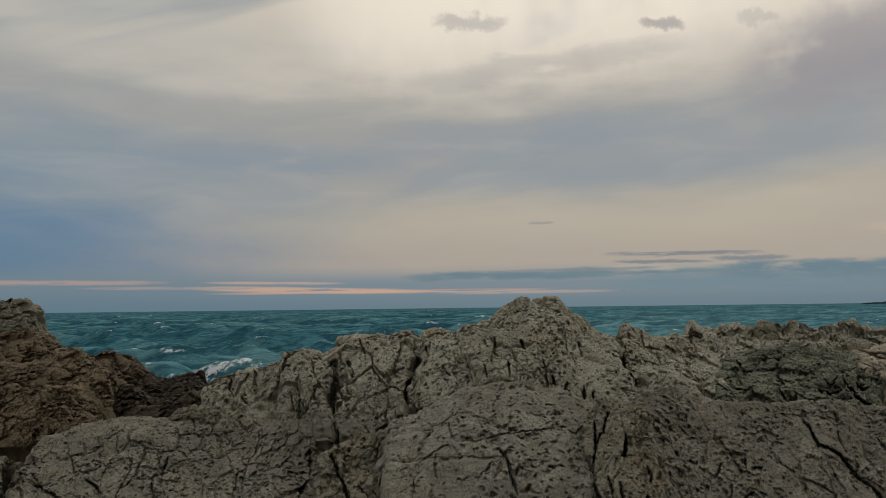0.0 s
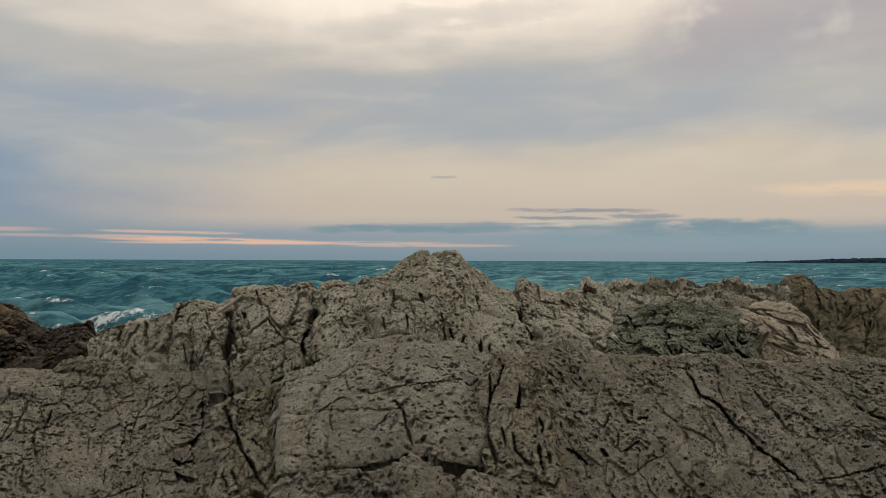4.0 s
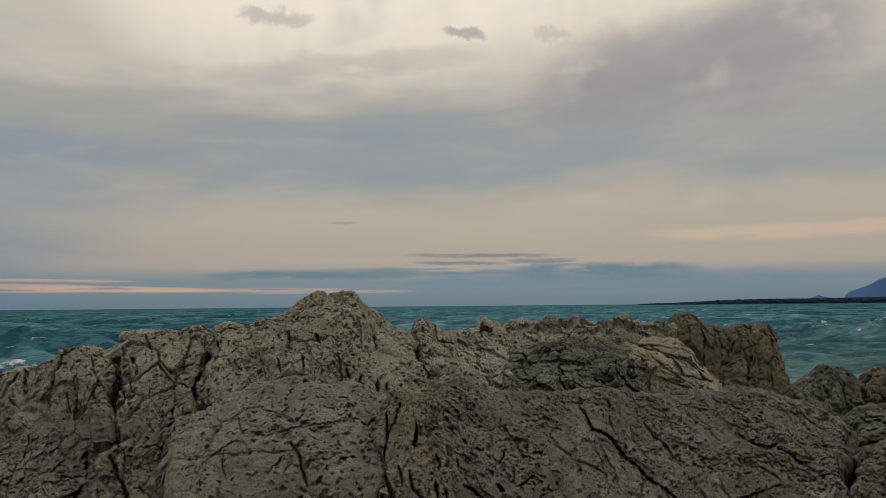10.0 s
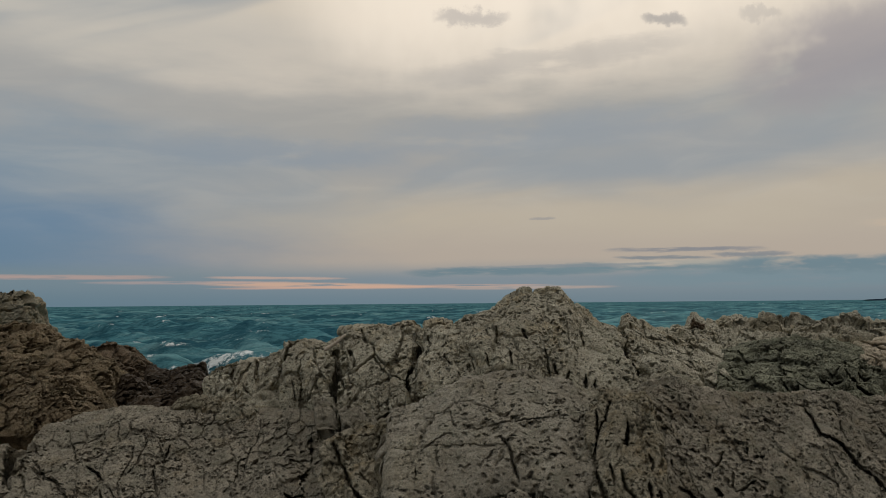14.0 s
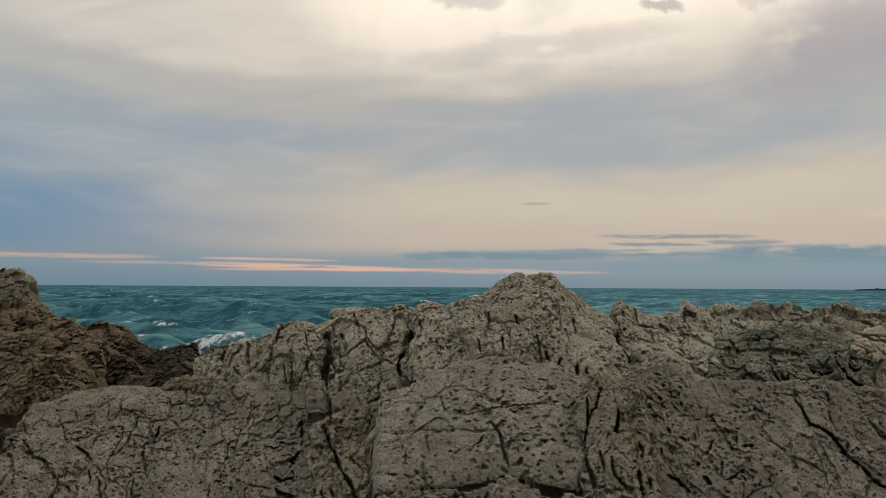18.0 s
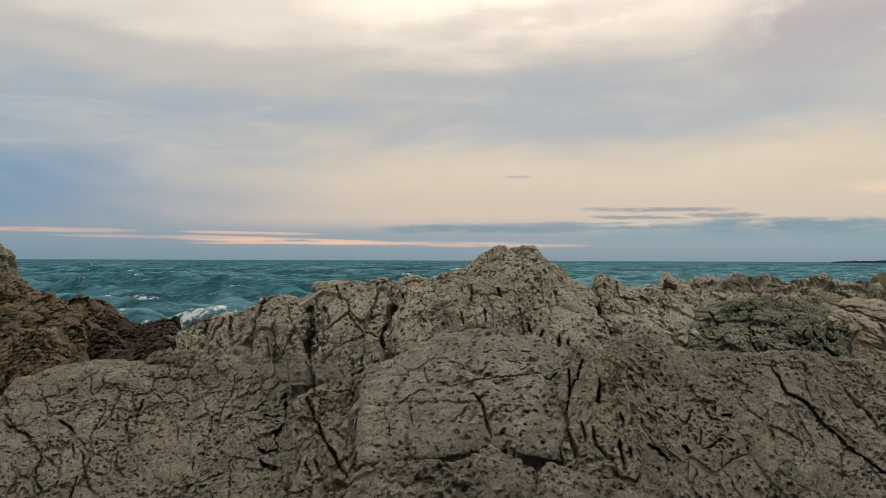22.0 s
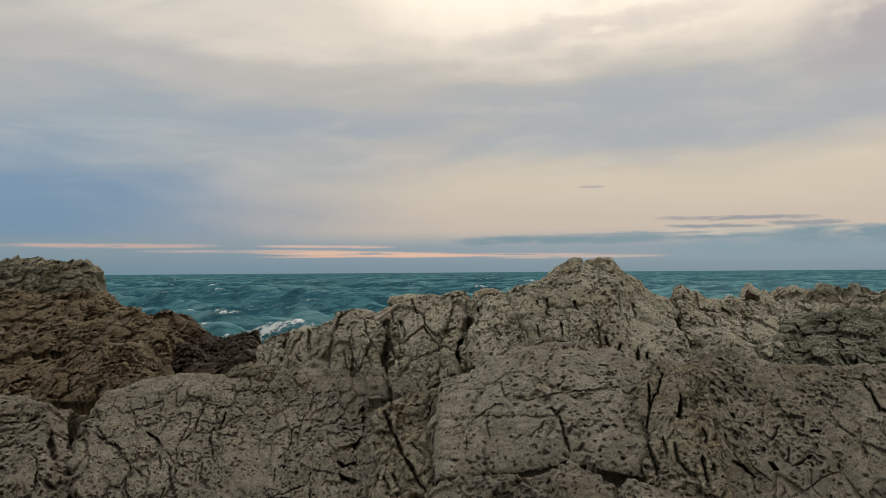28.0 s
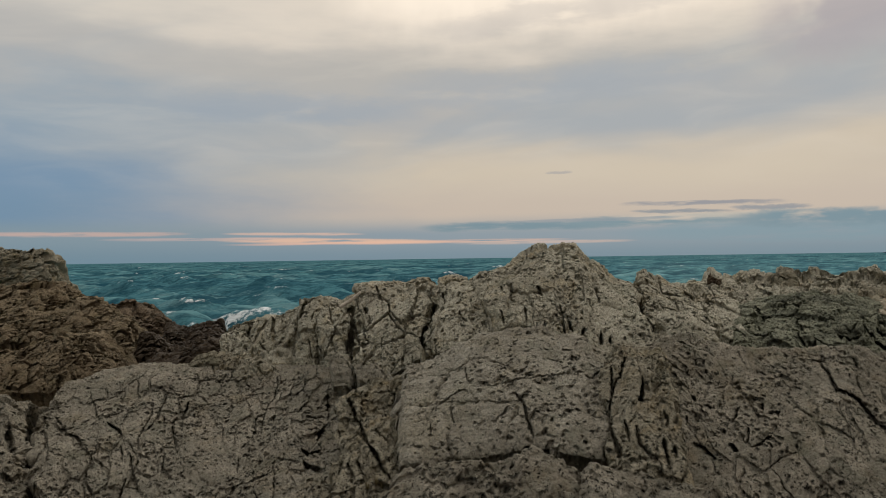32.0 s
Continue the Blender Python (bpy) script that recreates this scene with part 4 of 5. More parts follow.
splits.append(([(-0.20, 7.00, 1.94), (-0.02, 6.96, 1.97), (0.24, 6.99, 2.02), (0.52, 7.10, 2.02), (0.80, 7.21, 1.99), (0.92, 7.43, 2.04)], 0.016, 0.05))
splits.append(([(0.00, 6.64, 1.75), (0.09, 6.72, 1.83), (0.16, 6.75, 1.87)], 0.015, 0.05))
splits.append(([(-0.30, 6.46, 1.52), (-0.24, 6.13, 1.52)], 0.020, 0.08))
splits.append(([(-0.24, 6.17, 1.53), (-0.04, 6.15, 1.53), (0.15, 6.47, 1.52), (0.25, 6.43, 1.59), (0.42, 6.43, 1.55)], 0.069, 0.55))
rock("rock", "large smooth-topped grey limestone slab with an undercut edge",
     [(-0.75, 6.41, 1.42), (-0.41, 6.41, 1.46), (-0.11, 6.41, 1.51), (0.18, 6.41, 1.59), (0.54, 6.41, 1.53), (0.87, 6.41, 1.46)],
     [(-0.88, 7.59, 2.05), (-0.61, 7.81, 2.09), (-0.38, 7.81, 2.19), (-0.14, 7.81, 2.32), (0.22, 7.81, 2.37), (0.42, 7.81, 2.36), (0.55, 7.81, 2.29), (0.78, 7.81, 2.28), (0.90, 7.81, 2.17), (1.01, 7.58, 2.11)],
     SLAB, facets=0.1, hair=0.2, bulge=0.35, cell=0.7, gap=0.02, blocks=0.015, seed=11, back=0.5, drop=0.25, rough=0.4, cracks=splits)
splits = []
splits.append(([(-0.24, 6.17, 1.53), (-0.04, 6.15, 1.53), (0.15, 6.47, 1.52), (0.25, 6.43, 1.59), (0.42, 6.43, 1.55)], 0.069, 0.55))
rock("rock", "low pitted rock ledge under the slab",
     [(-0.76, 5.61, 1.10), (-0.20, 5.61, 1.12), (0.57, 5.61, 1.14)],
     [(-0.79, 5.98, 1.46), (-0.64, 6.08, 1.49), (-0.39, 6.08, 1.53), (-0.11, 6.08, 1.53), (0.10, 6.08, 1.54), (0.20, 6.08, 1.61), (0.36, 6.08, 1.60), (0.44, 6.08, 1.56), (0.62, 6.08, 1.50)],
     PITTED, bulge=0.5, cell=0.35, gap=0.02, facets=0.1, hair=0.15, pits=1.4, seed=12, back=0.2, drop=0.6, cracks=splits)
rock("rock", "low rounded pitted rock ledge",
     [(0.53, 5.61, 1.14), (1.08, 5.61, 1.15), (1.51, 5.61, 1.16)],
     [(0.55, 5.88, 1.48), (0.72, 6.02, 1.52), (0.84, 6.02, 1.54), (1.01, 6.02, 1.51), (1.21, 6.02, 1.45), (1.41, 6.02, 1.43), (1.61, 6.02, 1.37)],
     PITTED, bulge=0.5, cell=0.35, gap=0.02, facets=0.1, hair=0.15, pits=1.4, seed=13, back=0.2, drop=0.6)
splits = []
splits.append(([(0.95, 7.13, 2.07), (0.92, 6.91, 1.94), (0.87, 6.72, 1.81), (0.86, 6.62, 1.73), (0.87, 6.44, 1.64), (0.89, 6.33, 1.54), (0.86, 6.07, 1.52)], 0.036, 0.15))
splits.append(([(0.97, 6.57, 1.74), (0.98, 6.45, 1.66), (0.97, 6.39, 1.61)], 0.025, 0.11))
splits.append(([(1.18, 6.93, 1.98), (1.12, 6.73, 1.86)], 0.048, 0.22))
splits.append(([(1.04, 6.50, 1.71), (1.05, 6.39, 1.61), (1.10, 6.33, 1.56), (1.15, 6.27, 1.50), (1.16, 6.23, 1.47)], 0.025, 0.11))
splits.append(([(1.30, 6.67, 1.81), (1.31, 6.59, 1.74), (1.26, 6.48, 1.70)], 0.026, 0.11))
splits.append(([(1.24, 6.41, 1.65), (1.23, 6.30, 1.55), (1.23, 6.24, 1.46)], 0.030, 0.15))
splits.append(([(1.31, 6.38, 1.59), (1.29, 6.28, 1.52)], 0.025, 0.11))
splits.append(([(1.09, 7.29, 2.16), (1.01, 7.00, 2.02), (0.93, 6.91, 1.94)], 0.038, 0.15))
rock("rock", "narrow seam of splintered limestone columns",
     [(0.72, 6.01, 1.26), (0.96, 6.01, 1.25), (1.15, 6.01, 1.23), (1.39, 6.01, 1.22)],
     [(0.93, 7.46, 2.15), (1.11, 7.46, 2.24), (1.24, 7.46, 2.24), (1.42, 7.34, 2.20)],
     OCHRE, bulge=0.3, cell=0.26, gap=0.035, joints=(1.6, 0.9, 0.5), facets=0.2, seed=14, back=0.4, edge=0.04, small=0.08, cracks=splits)
splits = []
splits.append(([(1.64, 7.51, 2.05), (1.56, 7.26, 1.91)], 0.017, 0.05))
splits.append(([(1.63, 7.04, 1.75), (1.67, 6.97, 1.68)], 0.017, 0.05))
splits.append(([(2.00, 7.19, 1.74), (1.95, 7.10, 1.69), (1.88, 7.00, 1.64)], 0.034, 0.15))
splits.append(([(2.21, 7.29, 1.75), (2.20, 7.20, 1.70)], 0.023, 0.08))
splits.append(([(2.24, 7.20, 1.69), (2.35, 7.25, 1.69)], 0.035, 0.15))
splits.append(([(2.01, 6.99, 1.60), (1.98, 6.86, 1.52)], 0.022, 0.08))
splits.append(([(2.19, 6.97, 1.54), (2.07, 6.87, 1.50), (1.97, 6.82, 1.49)], 0.039, 0.15))
splits.append(([(1.82, 6.82, 1.53), (1.87, 6.77, 1.47)], 0.044, 0.22))
splits.append(([(2.39, 6.90, 1.45), (2.19, 6.79, 1.41), (2.08, 6.70, 1.37), (1.97, 6.61, 1.32)], 0.016, 0.05))
splits.append(([(1.50, 6.70, 1.53), (1.60, 6.70, 1.50), (1.67, 6.65, 1.43)], 0.043, 0.22))
splits.append(([(2.93, 7.98, 2.02), (2.93, 7.72, 1.91), (2.92, 7.52, 1.82), (2.99, 7.49, 1.78), (3.07, 7.50, 1.73), (3.12, 7.42, 1.64), (3.14, 7.28, 1.56), (3.22, 7.17, 1.50), (3.27, 7.06, 1.45), (3.36, 6.92, 1.37), (3.43, 6.80, 1.30), (3.49, 6.72, 1.25)], 0.036, 0.14))
splits.append(([(3.59, 7.91, 1.81), (3.59, 7.66, 1.71), (3.64, 7.48, 1.63), (3.63, 7.32, 1.56), (3.64, 7.21, 1.50)], 0.026, 0.08))
splits.append(([(4.60, 7.87, 1.70), (4.67, 7.74, 1.63), (4.76, 7.64, 1.58), (4.88, 7.70, 1.58), (5.01, 7.80, 1.60)], 0.049, 0.15))
splits.append(([(4.89, 7.66, 1.56), (4.92, 7.49, 1.45), (5.03, 7.39, 1.41)], 0.041, 0.15))
splits.append(([(3.55, 6.75, 1.26), (3.83, 6.79, 1.26), (4.15, 6.89, 1.28), (4.48, 6.99, 1.27), (4.56, 6.86, 1.26)], 0.025, 0.08))
splits.append(([(4.52, 7.14, 1.35), (4.49, 7.00, 1.28)], 0.019, 0.05))
splits.append(([(4.56, 7.46, 1.52), (4.49, 7.34, 1.47)], 0.020, 0.05))
splits.append(([(4.12, 7.29, 1.49), (3.80, 7.20, 1.48)], 0.019, 0.05))
splits.append(([(3.47, 6.84, 1.31), (3.34, 6.82, 1.31), (3.02, 6.78, 1.30)], 0.018, 0.05))
rock("rock", "wide pitted grey limestone slab crossed by a long diagonal crack",
     [(1.12, 6.01, 0.98), (1.99, 6.21, 0.93), (2.85, 6.21, 0.96), (3.56, 6.15, 0.91), (4.30, 6.15, 1.16)],
     [(1.27, 7.48, 2.16), (1.50, 7.81, 2.25), (1.74, 8.01, 2.29), (2.00, 8.01, 2.19), (2.31, 8.01, 2.13), (2.90, 8.21, 2.10), (3.32, 8.21, 2.13), (3.68, 8.55, 2.04), (4.34, 8.55, 2.01), (5.18, 8.85, 2.01), (5.75, 8.85, 1.92), (6.24, 8.85, 1.74), (6.02, 8.15, 1.67)],
     PITTED, facets=0.09, hair=0.25, bulge=0.25, cell=0.36, gap=0.026, blocks=0.02, joints=(1.5, 0.55, 0.5), res=0.0088, steep=1.35, seed=15, back=0.6, drop=0.25, pits=2.2, rough=0.4, cracks=splits)
rock("rock", "grey limestone slab beyond a dark cleft",
     [(4.59, 6.35, 1.09), (5.07, 6.35, 1.05), (5.84, 6.35, 1.00)],
     [(5.54, 7.35, 1.51), (5.68, 7.35, 1.64), (5.92, 7.35, 1.68), (6.38, 7.35, 1.70), (6.94, 7.35, 1.68)],
     PITTED, bulge=0.3, cell=0.5, gap=0.04, seed=16, back=0.6)
splits = []
splits.append(([(-2.70, 10.09, 2.19), (-2.65, 9.93, 1.90), (-2.60, 9.84, 1.81)], 0.047, 0.15))
splits.append(([(-3.00, 10.14, 2.26), (-2.99, 10.05, 2.10)], 0.048, 0.15))
splits.append(([(-2.82, 10.02, 2.03), (-2.68, 9.88, 1.84)], 0.039, 0.11))
splits.append(([(-2.93, 10.00, 2.00), (-2.71, 9.50, 1.92)], 0.039, 0.11))
splits.append(([(-2.58, 9.87, 1.85), (-2.36, 9.82, 1.80)], 0.077, 0.22))
rock("rock", "jointed grey limestone buttress with a stepped crest",
     [(-3.27, 9.91, 1.65), (-2.97, 9.91, 1.57), (-2.67, 9.91, 1.55), (-2.33, 9.91, 1.60)],
     [(-3.39, 10.21, 2.09), (-3.25, 10.21, 2.21), (-3.14, 10.21, 2.28), (-2.97, 10.21, 2.34), (-2.76, 10.21, 2.33), (-2.60, 10.21, 2.39), (-2.45, 10.21, 2.50), (-2.36, 10.21, 2.51)],
     GREY, joints=(1.3, 1, 0.5), cell=0.38, hair=0.35, facets=0.35, seed=17, back=1.0, drop=1.2, bulge=0.6, cracks=splits)
splits = []
splits.append(([(-1.66, 9.30, 2.04), (-1.49, 8.47, 1.99)], 0.034, 0.11))
splits.append(([(-1.96, 9.87, 2.48), (-1.88, 9.61, 2.33), (-1.78, 9.43, 2.22), (-1.72, 9.32, 2.16)], 0.030, 0.08))
splits.append(([(-2.31, 9.95, 2.40), (-2.20, 9.88, 2.38)], 0.031, 0.08))
splits.append(([(-2.17, 9.66, 2.10), (-2.10, 9.58, 1.88)], 0.030, 0.08))
rock("rock", "fluted grey limestone buttress with vertical joints",
     [(-2.28, 9.51, 1.64), (-1.95, 9.51, 1.64), (-1.60, 8.81, 1.57), (-1.47, 8.81, 1.57)],
     [(-2.42, 10.11, 2.51), (-2.22, 10.11, 2.57), (-2.00, 10.11, 2.57), (-1.83, 10.11, 2.54), (-1.71, 10.11, 2.43)],
     GREY, joints=(1.3, 1, 0.5), cell=0.38, hair=0.35, facets=0.35, seed=18, back=1.0, drop=1.2, bulge=0.65, cracks=splits)
splits = []
splits.append(([(-0.58, 9.04, 2.66), (-0.58, 8.70, 2.54), (-0.70, 8.82, 2.45), (-0.70, 8.71, 2.37), (-0.79, 8.62, 2.29), (-0.74, 8.46, 2.19), (-0.69, 8.21, 2.09)], 0.079, 0.55))
splits.append(([(-1.16, 9.06, 2.43), (-1.05, 8.85, 2.33), (-0.96, 8.70, 2.25)], 0.034, 0.11))
splits.append(([(-1.38, 9.78, 2.68), (-1.25, 9.32, 2.54)], 0.036, 0.11))
splits.append(([(-1.75, 10.02, 2.44), (-1.58, 9.18, 2.33), (-1.48, 8.91, 2.20), (-1.44, 8.80, 2.12)], 0.092, 0.55))
splits.append(([(-1.52, 9.31, 2.48), (-1.46, 9.05, 2.34), (-1.40, 8.92, 2.26)], 0.049, 0.15))
splits.append(([(-1.46, 9.34, 2.51), (-1.34, 9.03, 2.34)], 0.042, 0.15))
splits.append(([(-1.20, 8.80, 2.21), (-1.20, 8.71, 2.10)], 0.020, 0.05))
rock("rock", "tall grey limestone buttress split by slanting joints",
     [(-1.45, 8.51, 1.75), (-1.20, 8.51, 1.75), (-0.94, 8.41, 1.93), (-0.68, 8.30, 2.08)],
     [(-1.71, 9.91, 2.50), (-1.57, 9.91, 2.69), (-1.38, 9.91, 2.71), (-1.18, 9.91, 2.74), (-1.05, 9.91, 2.72), (-0.94, 9.91, 2.77), (-0.78, 9.91, 2.78), (-0.63, 9.91, 2.67)],
     GREY, joints=(1.3, 1, 0.55), cell=0.42, hair=0.35, facets=0.22, blocks=0.02, seed=19, back=1.0, drop=1.2, bulge=0.6, cracks=splits)
rock("rock", "small grey upright prism of limestone",
     [(-1.59, 8.31, 1.76), (-1.38, 8.31, 1.74)],
     [(-1.61, 8.46, 2.06), (-1.43, 8.46, 2.03)],
     SLAB, cell=0.3, gap=0.01, blocks=0.01, rough=0.4, seed=20, back=0.15, drop=0.3, edge=0.05, res=0.01, pits=0.3)
rock("rock", "smooth rounded grey limestone boulder wedged in a cleft",
     [(-1.34, 8.16, 1.80), (-1.15, 8.16, 1.80), (-1.02, 8.16, 1.86)],
     [(-1.41, 8.36, 1.91), (-1.27, 8.36, 2.02), (-1.16, 8.36, 2.02), (-1.06, 8.36, 1.89)],
     SLAB, cell=0.5, gap=0.01, rough=0.4, seed=21, back=0.25, drop=0.4, edge=0.05, res=0.01, pits=0.3, bulge=0.8)
splits = []
splits.append(([(-0.38, 8.54, 2.49), (-0.34, 8.39, 2.42), (-0.28, 8.29, 2.37)], 0.025, 0.08))
splits.append(([(-0.09, 8.24, 2.42), (-0.04, 8.12, 2.33)], 0.019, 0.05))
splits.append(([(-0.58, 9.04, 2.66), (-0.58, 8.70, 2.54), (-0.70, 8.82, 2.45), (-0.70, 8.71, 2.37), (-0.79, 8.62, 2.29), (-0.74, 8.46, 2.19), (-0.69, 8.21, 2.09)], 0.079, 0.55))
rock("rock", "stepped grey limestone shoulder below the summit",
     [(-0.72, 8.11, 2.09), (-0.36, 8.11, 2.19), (-0.04, 8.11, 2.33), (0.21, 8.11, 2.33)],
     [(-0.68, 9.61, 2.68), (-0.61, 9.61, 2.78), (-0.51, 9.61, 2.83), (-0.37, 9.61, 2.81), (-0.23, 9.61, 2.75), (0.11, 9.61, 2.79)],
     GREY, joints=(1.3, 1, 0.6), cell=0.42, hair=0.35, facets=0.35, seed=22, back=1.0, drop=1.2, bulge=0.5, cracks=splits)
splits = []
splits.append(([(0.05, 8.67, 2.74), (0.06, 8.46, 2.66)], 0.026, 0.08))
splits.append(([(0.16, 8.54, 2.72), (0.14, 8.30, 2.62), (0.18, 8.22, 2.57)], 0.032, 0.11))
splits.append(([(0.40, 8.38, 2.72), (0.45, 8.27, 2.64)], 0.032, 0.11))
splits.append(([(0.27, 8.11, 2.52), (0.29, 7.94, 2.40)], 0.030, 0.11))
splits.append(([(0.60, 8.16, 2.57), (0.64, 8.04, 2.47), (0.64, 7.90, 2.32)], 0.031, 0.11))
splits.append(([(0.69, 8.00, 2.45), (0.71, 7.89, 2.34)], 0.036, 0.15))
splits.append(([(0.99, 7.98, 2.40), (0.97, 7.83, 2.23)], 0.042, 0.15))
splits.append(([(1.07, 7.93, 2.35), (1.05, 7.83, 2.24)], 0.042, 0.15))
splits.append(([(1.12, 7.88, 2.30), (1.05, 7.40, 2.20)], 0.047, 0.22))
splits.append(([(0.84, 7.93, 2.40), (0.80, 7.84, 2.30)], 0.030, 0.11))
splits.append(([(0.84, 8.71, 2.91), (0.88, 8.49, 2.80), (0.86, 8.16, 2.59)], 0.019, 0.05))
splits.append(([(1.02, 8.55, 2.71), (1.04, 8.30, 2.59)], 0.026, 0.08))
splits.append(([(0.43, 8.07, 2.51), (0.37, 7.79, 2.36)], 0.018, 0.05))
splits.append(([(0.04, 8.14, 2.49), (0.08, 7.94, 2.36)], 0.024, 0.08))
rock("rock", "rugged limestone summit rising above the horizon",
     [(-0.03, 7.91, 2.34), (0.43, 7.91, 2.38), (0.54, 7.91, 2.29), (0.78, 7.78, 2.16), (0.94, 7.74, 2.03), (1.12, 7.74, 2.02), (1.27, 7.74, 2.05), (1.46, 7.80, 2.18)],
     [(-0.33, 9.41, 2.75), (-0.08, 9.41, 2.89), (0.13, 9.41, 2.98), (0.21, 9.41, 3.04), (0.30, 9.41, 3.10), (0.39, 9.41, 3.13), (0.48, 9.41, 3.15), (0.58, 9.41, 3.13), (0.67, 9.41, 3.12), (0.74, 9.41, 3.13), (0.89, 9.41, 3.13), (0.95, 9.41, 3.06), (1.00, 9.41, 2.98), (1.14, 9.41, 2.90), (1.26, 9.41, 2.81), (1.41, 9.41, 2.76), (1.55, 9.41, 2.61)],
     GREY, joints=(1.3, 1, 0.55), cell=0.6, gap=0.03, hair=0.35, pits=0.9, rough=0.5, facets=0.22, seed=23, back=1.1, drop=1.4, bulge=0.45, blocks=0.03, cracks=splits)
splits = []
splits.append(([(1.99, 9.93, 2.64), (1.96, 9.27, 2.53), (1.92, 8.86, 2.46)], 0.029, 0.08))
splits.append(([(2.38, 10.42, 2.61), (2.28, 9.77, 2.54), (2.29, 9.46, 2.48), (2.24, 9.05, 2.41)], 0.030, 0.08))
splits.append(([(2.21, 9.15, 2.44), (2.25, 8.78, 2.34), (2.35, 8.67, 2.28)], 0.028, 0.08))
splits.append(([(2.10, 8.66, 2.35), (2.07, 8.41, 2.28)], 0.033, 0.11))
splits.append(([(2.59, 9.35, 2.42), (2.62, 9.10, 2.31)], 0.022, 0.05))
splits.append(([(2.56, 10.43, 2.61), (2.52, 9.82, 2.53)], 0.024, 0.05))
splits.append(([(1.43, 8.81, 2.65), (1.52, 8.88, 2.49), (1.57, 8.50, 2.34), (1.59, 8.31, 2.26)], 0.095, 0.40))
rock("rock", "sloping pinkish-grey limestone flank with diagonal joints",
     [(1.36, 8.40, 2.22), (1.56, 8.08, 2.18), (1.82, 8.08, 2.16), (2.06, 8.08, 2.04), (2.33, 8.08, 1.98)],
     [(1.55, 9.81, 2.61), (1.63, 9.81, 2.78), (1.72, 9.81, 2.81), (1.94, 10.31, 2.75), (2.01, 10.31, 2.69), (2.47, 11.01, 2.67), (2.67, 11.01, 2.67), (2.87, 11.41, 2.78), (2.99, 11.41, 2.69), (3.19, 11.41, 2.63)],
     GREY, res=0.0095, joints=(1.3, 1, 0.5), tilt=32, cell=0.42, facets=0.35, seed=24, back=1.2, drop=1.5, bulge=0.3, cracks=splits)
rock("rock", "jagged low limestone ridge above the sea",
     [(2.58, 9.93, 2.29), (3.36, 10.25, 2.39), (4.04, 10.25, 2.51), (5.43, 10.97, 2.45)],
     [(2.99, 11.55, 2.63), (3.16, 11.55, 2.61), (3.29, 11.55, 2.73), (3.44, 11.55, 2.76), (3.62, 11.55, 2.65), (3.75, 11.55, 2.71), (3.89, 11.55, 2.73), (4.04, 11.55, 2.65), (4.21, 11.55, 2.74), (4.47, 11.55, 2.66), (4.64, 11.55, 2.77), (4.91, 11.55, 2.79), (5.06, 11.55, 2.66), (5.43, 11.55, 2.70), (5.87, 11.98, 2.61)],
     GREY, res=0.011, joints=(1, 1, 0.7), cell=0.3, gap=0.05, blocks=0.14, rough=1.5, facets=0.6, small=0.1, seed=25, back=1.0, drop=1.5, bulge=0.5)
splits = []
splits.append(([(3.68, 8.84, 2.25), (3.84, 8.75, 2.17), (4.00, 8.68, 2.01)], 0.066, 0.3))
splits.append(([(3.00, 8.67, 2.20), (3.05, 8.40, 2.07)], 0.033, 0.15))
splits.append(([(4.12, 9.07, 2.24), (4.24, 9.12, 2.17)], 0.030, 0.08))
splits.append(([(3.41, 8.74, 2.22), (3.50, 8.68, 2.21), (3.62, 8.68, 2.19)], 0.060, 0.22))
splits.append(([(3.14, 8.57, 2.15), (2.94, 8.12, 2.07)], 0.047, 0.15))
splits.append(([(3.87, 8.93, 2.26), (3.99, 8.90, 2.20)], 0.070, 0.25))
splits.append(([(3.10, 9.07, 2.33), (3.08, 8.75, 2.23)], 0.036, 0.11))
splits.append(([(2.86, 9.58, 2.40), (2.79, 9.03, 2.31)], 0.037, 0.11))
splits.append(([(3.13, 9.89, 2.48), (3.18, 9.53, 2.43)], 0.031, 0.08))
rock("rock", "dark lichen-covered rock with hollows",
     [(2.22, 8.35, 2.11), (2.74, 8.35, 2.08), (3.04, 8.35, 2.04), (3.35, 8.35, 2.07), (4.02, 8.67, 1.96)],
     [(2.59, 9.93, 2.39), (3.11, 10.15, 2.51), (3.63, 10.15, 2.54), (4.08, 10.15, 2.53), (4.32, 9.75, 2.45), (4.26, 9.11, 2.21)],
     DARK, res=0.0105, cell=0.3, gap=0.06, seed=26, back=1.0, drop=1.0, bulge=0.4, cracks=splits)
splits = []
splits.append(([(4.42, 9.43, 2.25), (4.76, 9.36, 2.12), (5.09, 9.39, 2.05)], 0.012, 0.07))
splits.append(([(4.88, 9.61, 2.38), (5.02, 9.47, 2.17)], 0.012, 0.07))
splits.append(([(4.69, 9.48, 2.30), (4.73, 9.41, 2.20), (4.77, 9.36, 2.13)], 0.040, 0.11))
splits.append(([(5.00, 9.45, 2.16), (5.02, 9.39, 2.08), (5.19, 9.42, 2.03)], 0.041, 0.11))
splits.append(([(4.48, 9.62, 2.45), (4.65, 9.53, 2.36), (4.96, 9.51, 2.25), (5.29, 9.61, 2.11)], 0.033, 0.08))
splits.append(([(4.54, 9.32, 2.08), (4.74, 9.31, 2.05)], 0.032, 0.08))
splits.append(([(4.57, 9.51, 2.35), (4.81, 9.50, 2.30), (5.01, 9.48, 2.18)], 0.032, 0.08))
splits.append(([(4.39, 9.34, 2.12), (4.63, 9.30, 2.03), (4.83, 9.28, 1.99)], 0.032, 0.08))
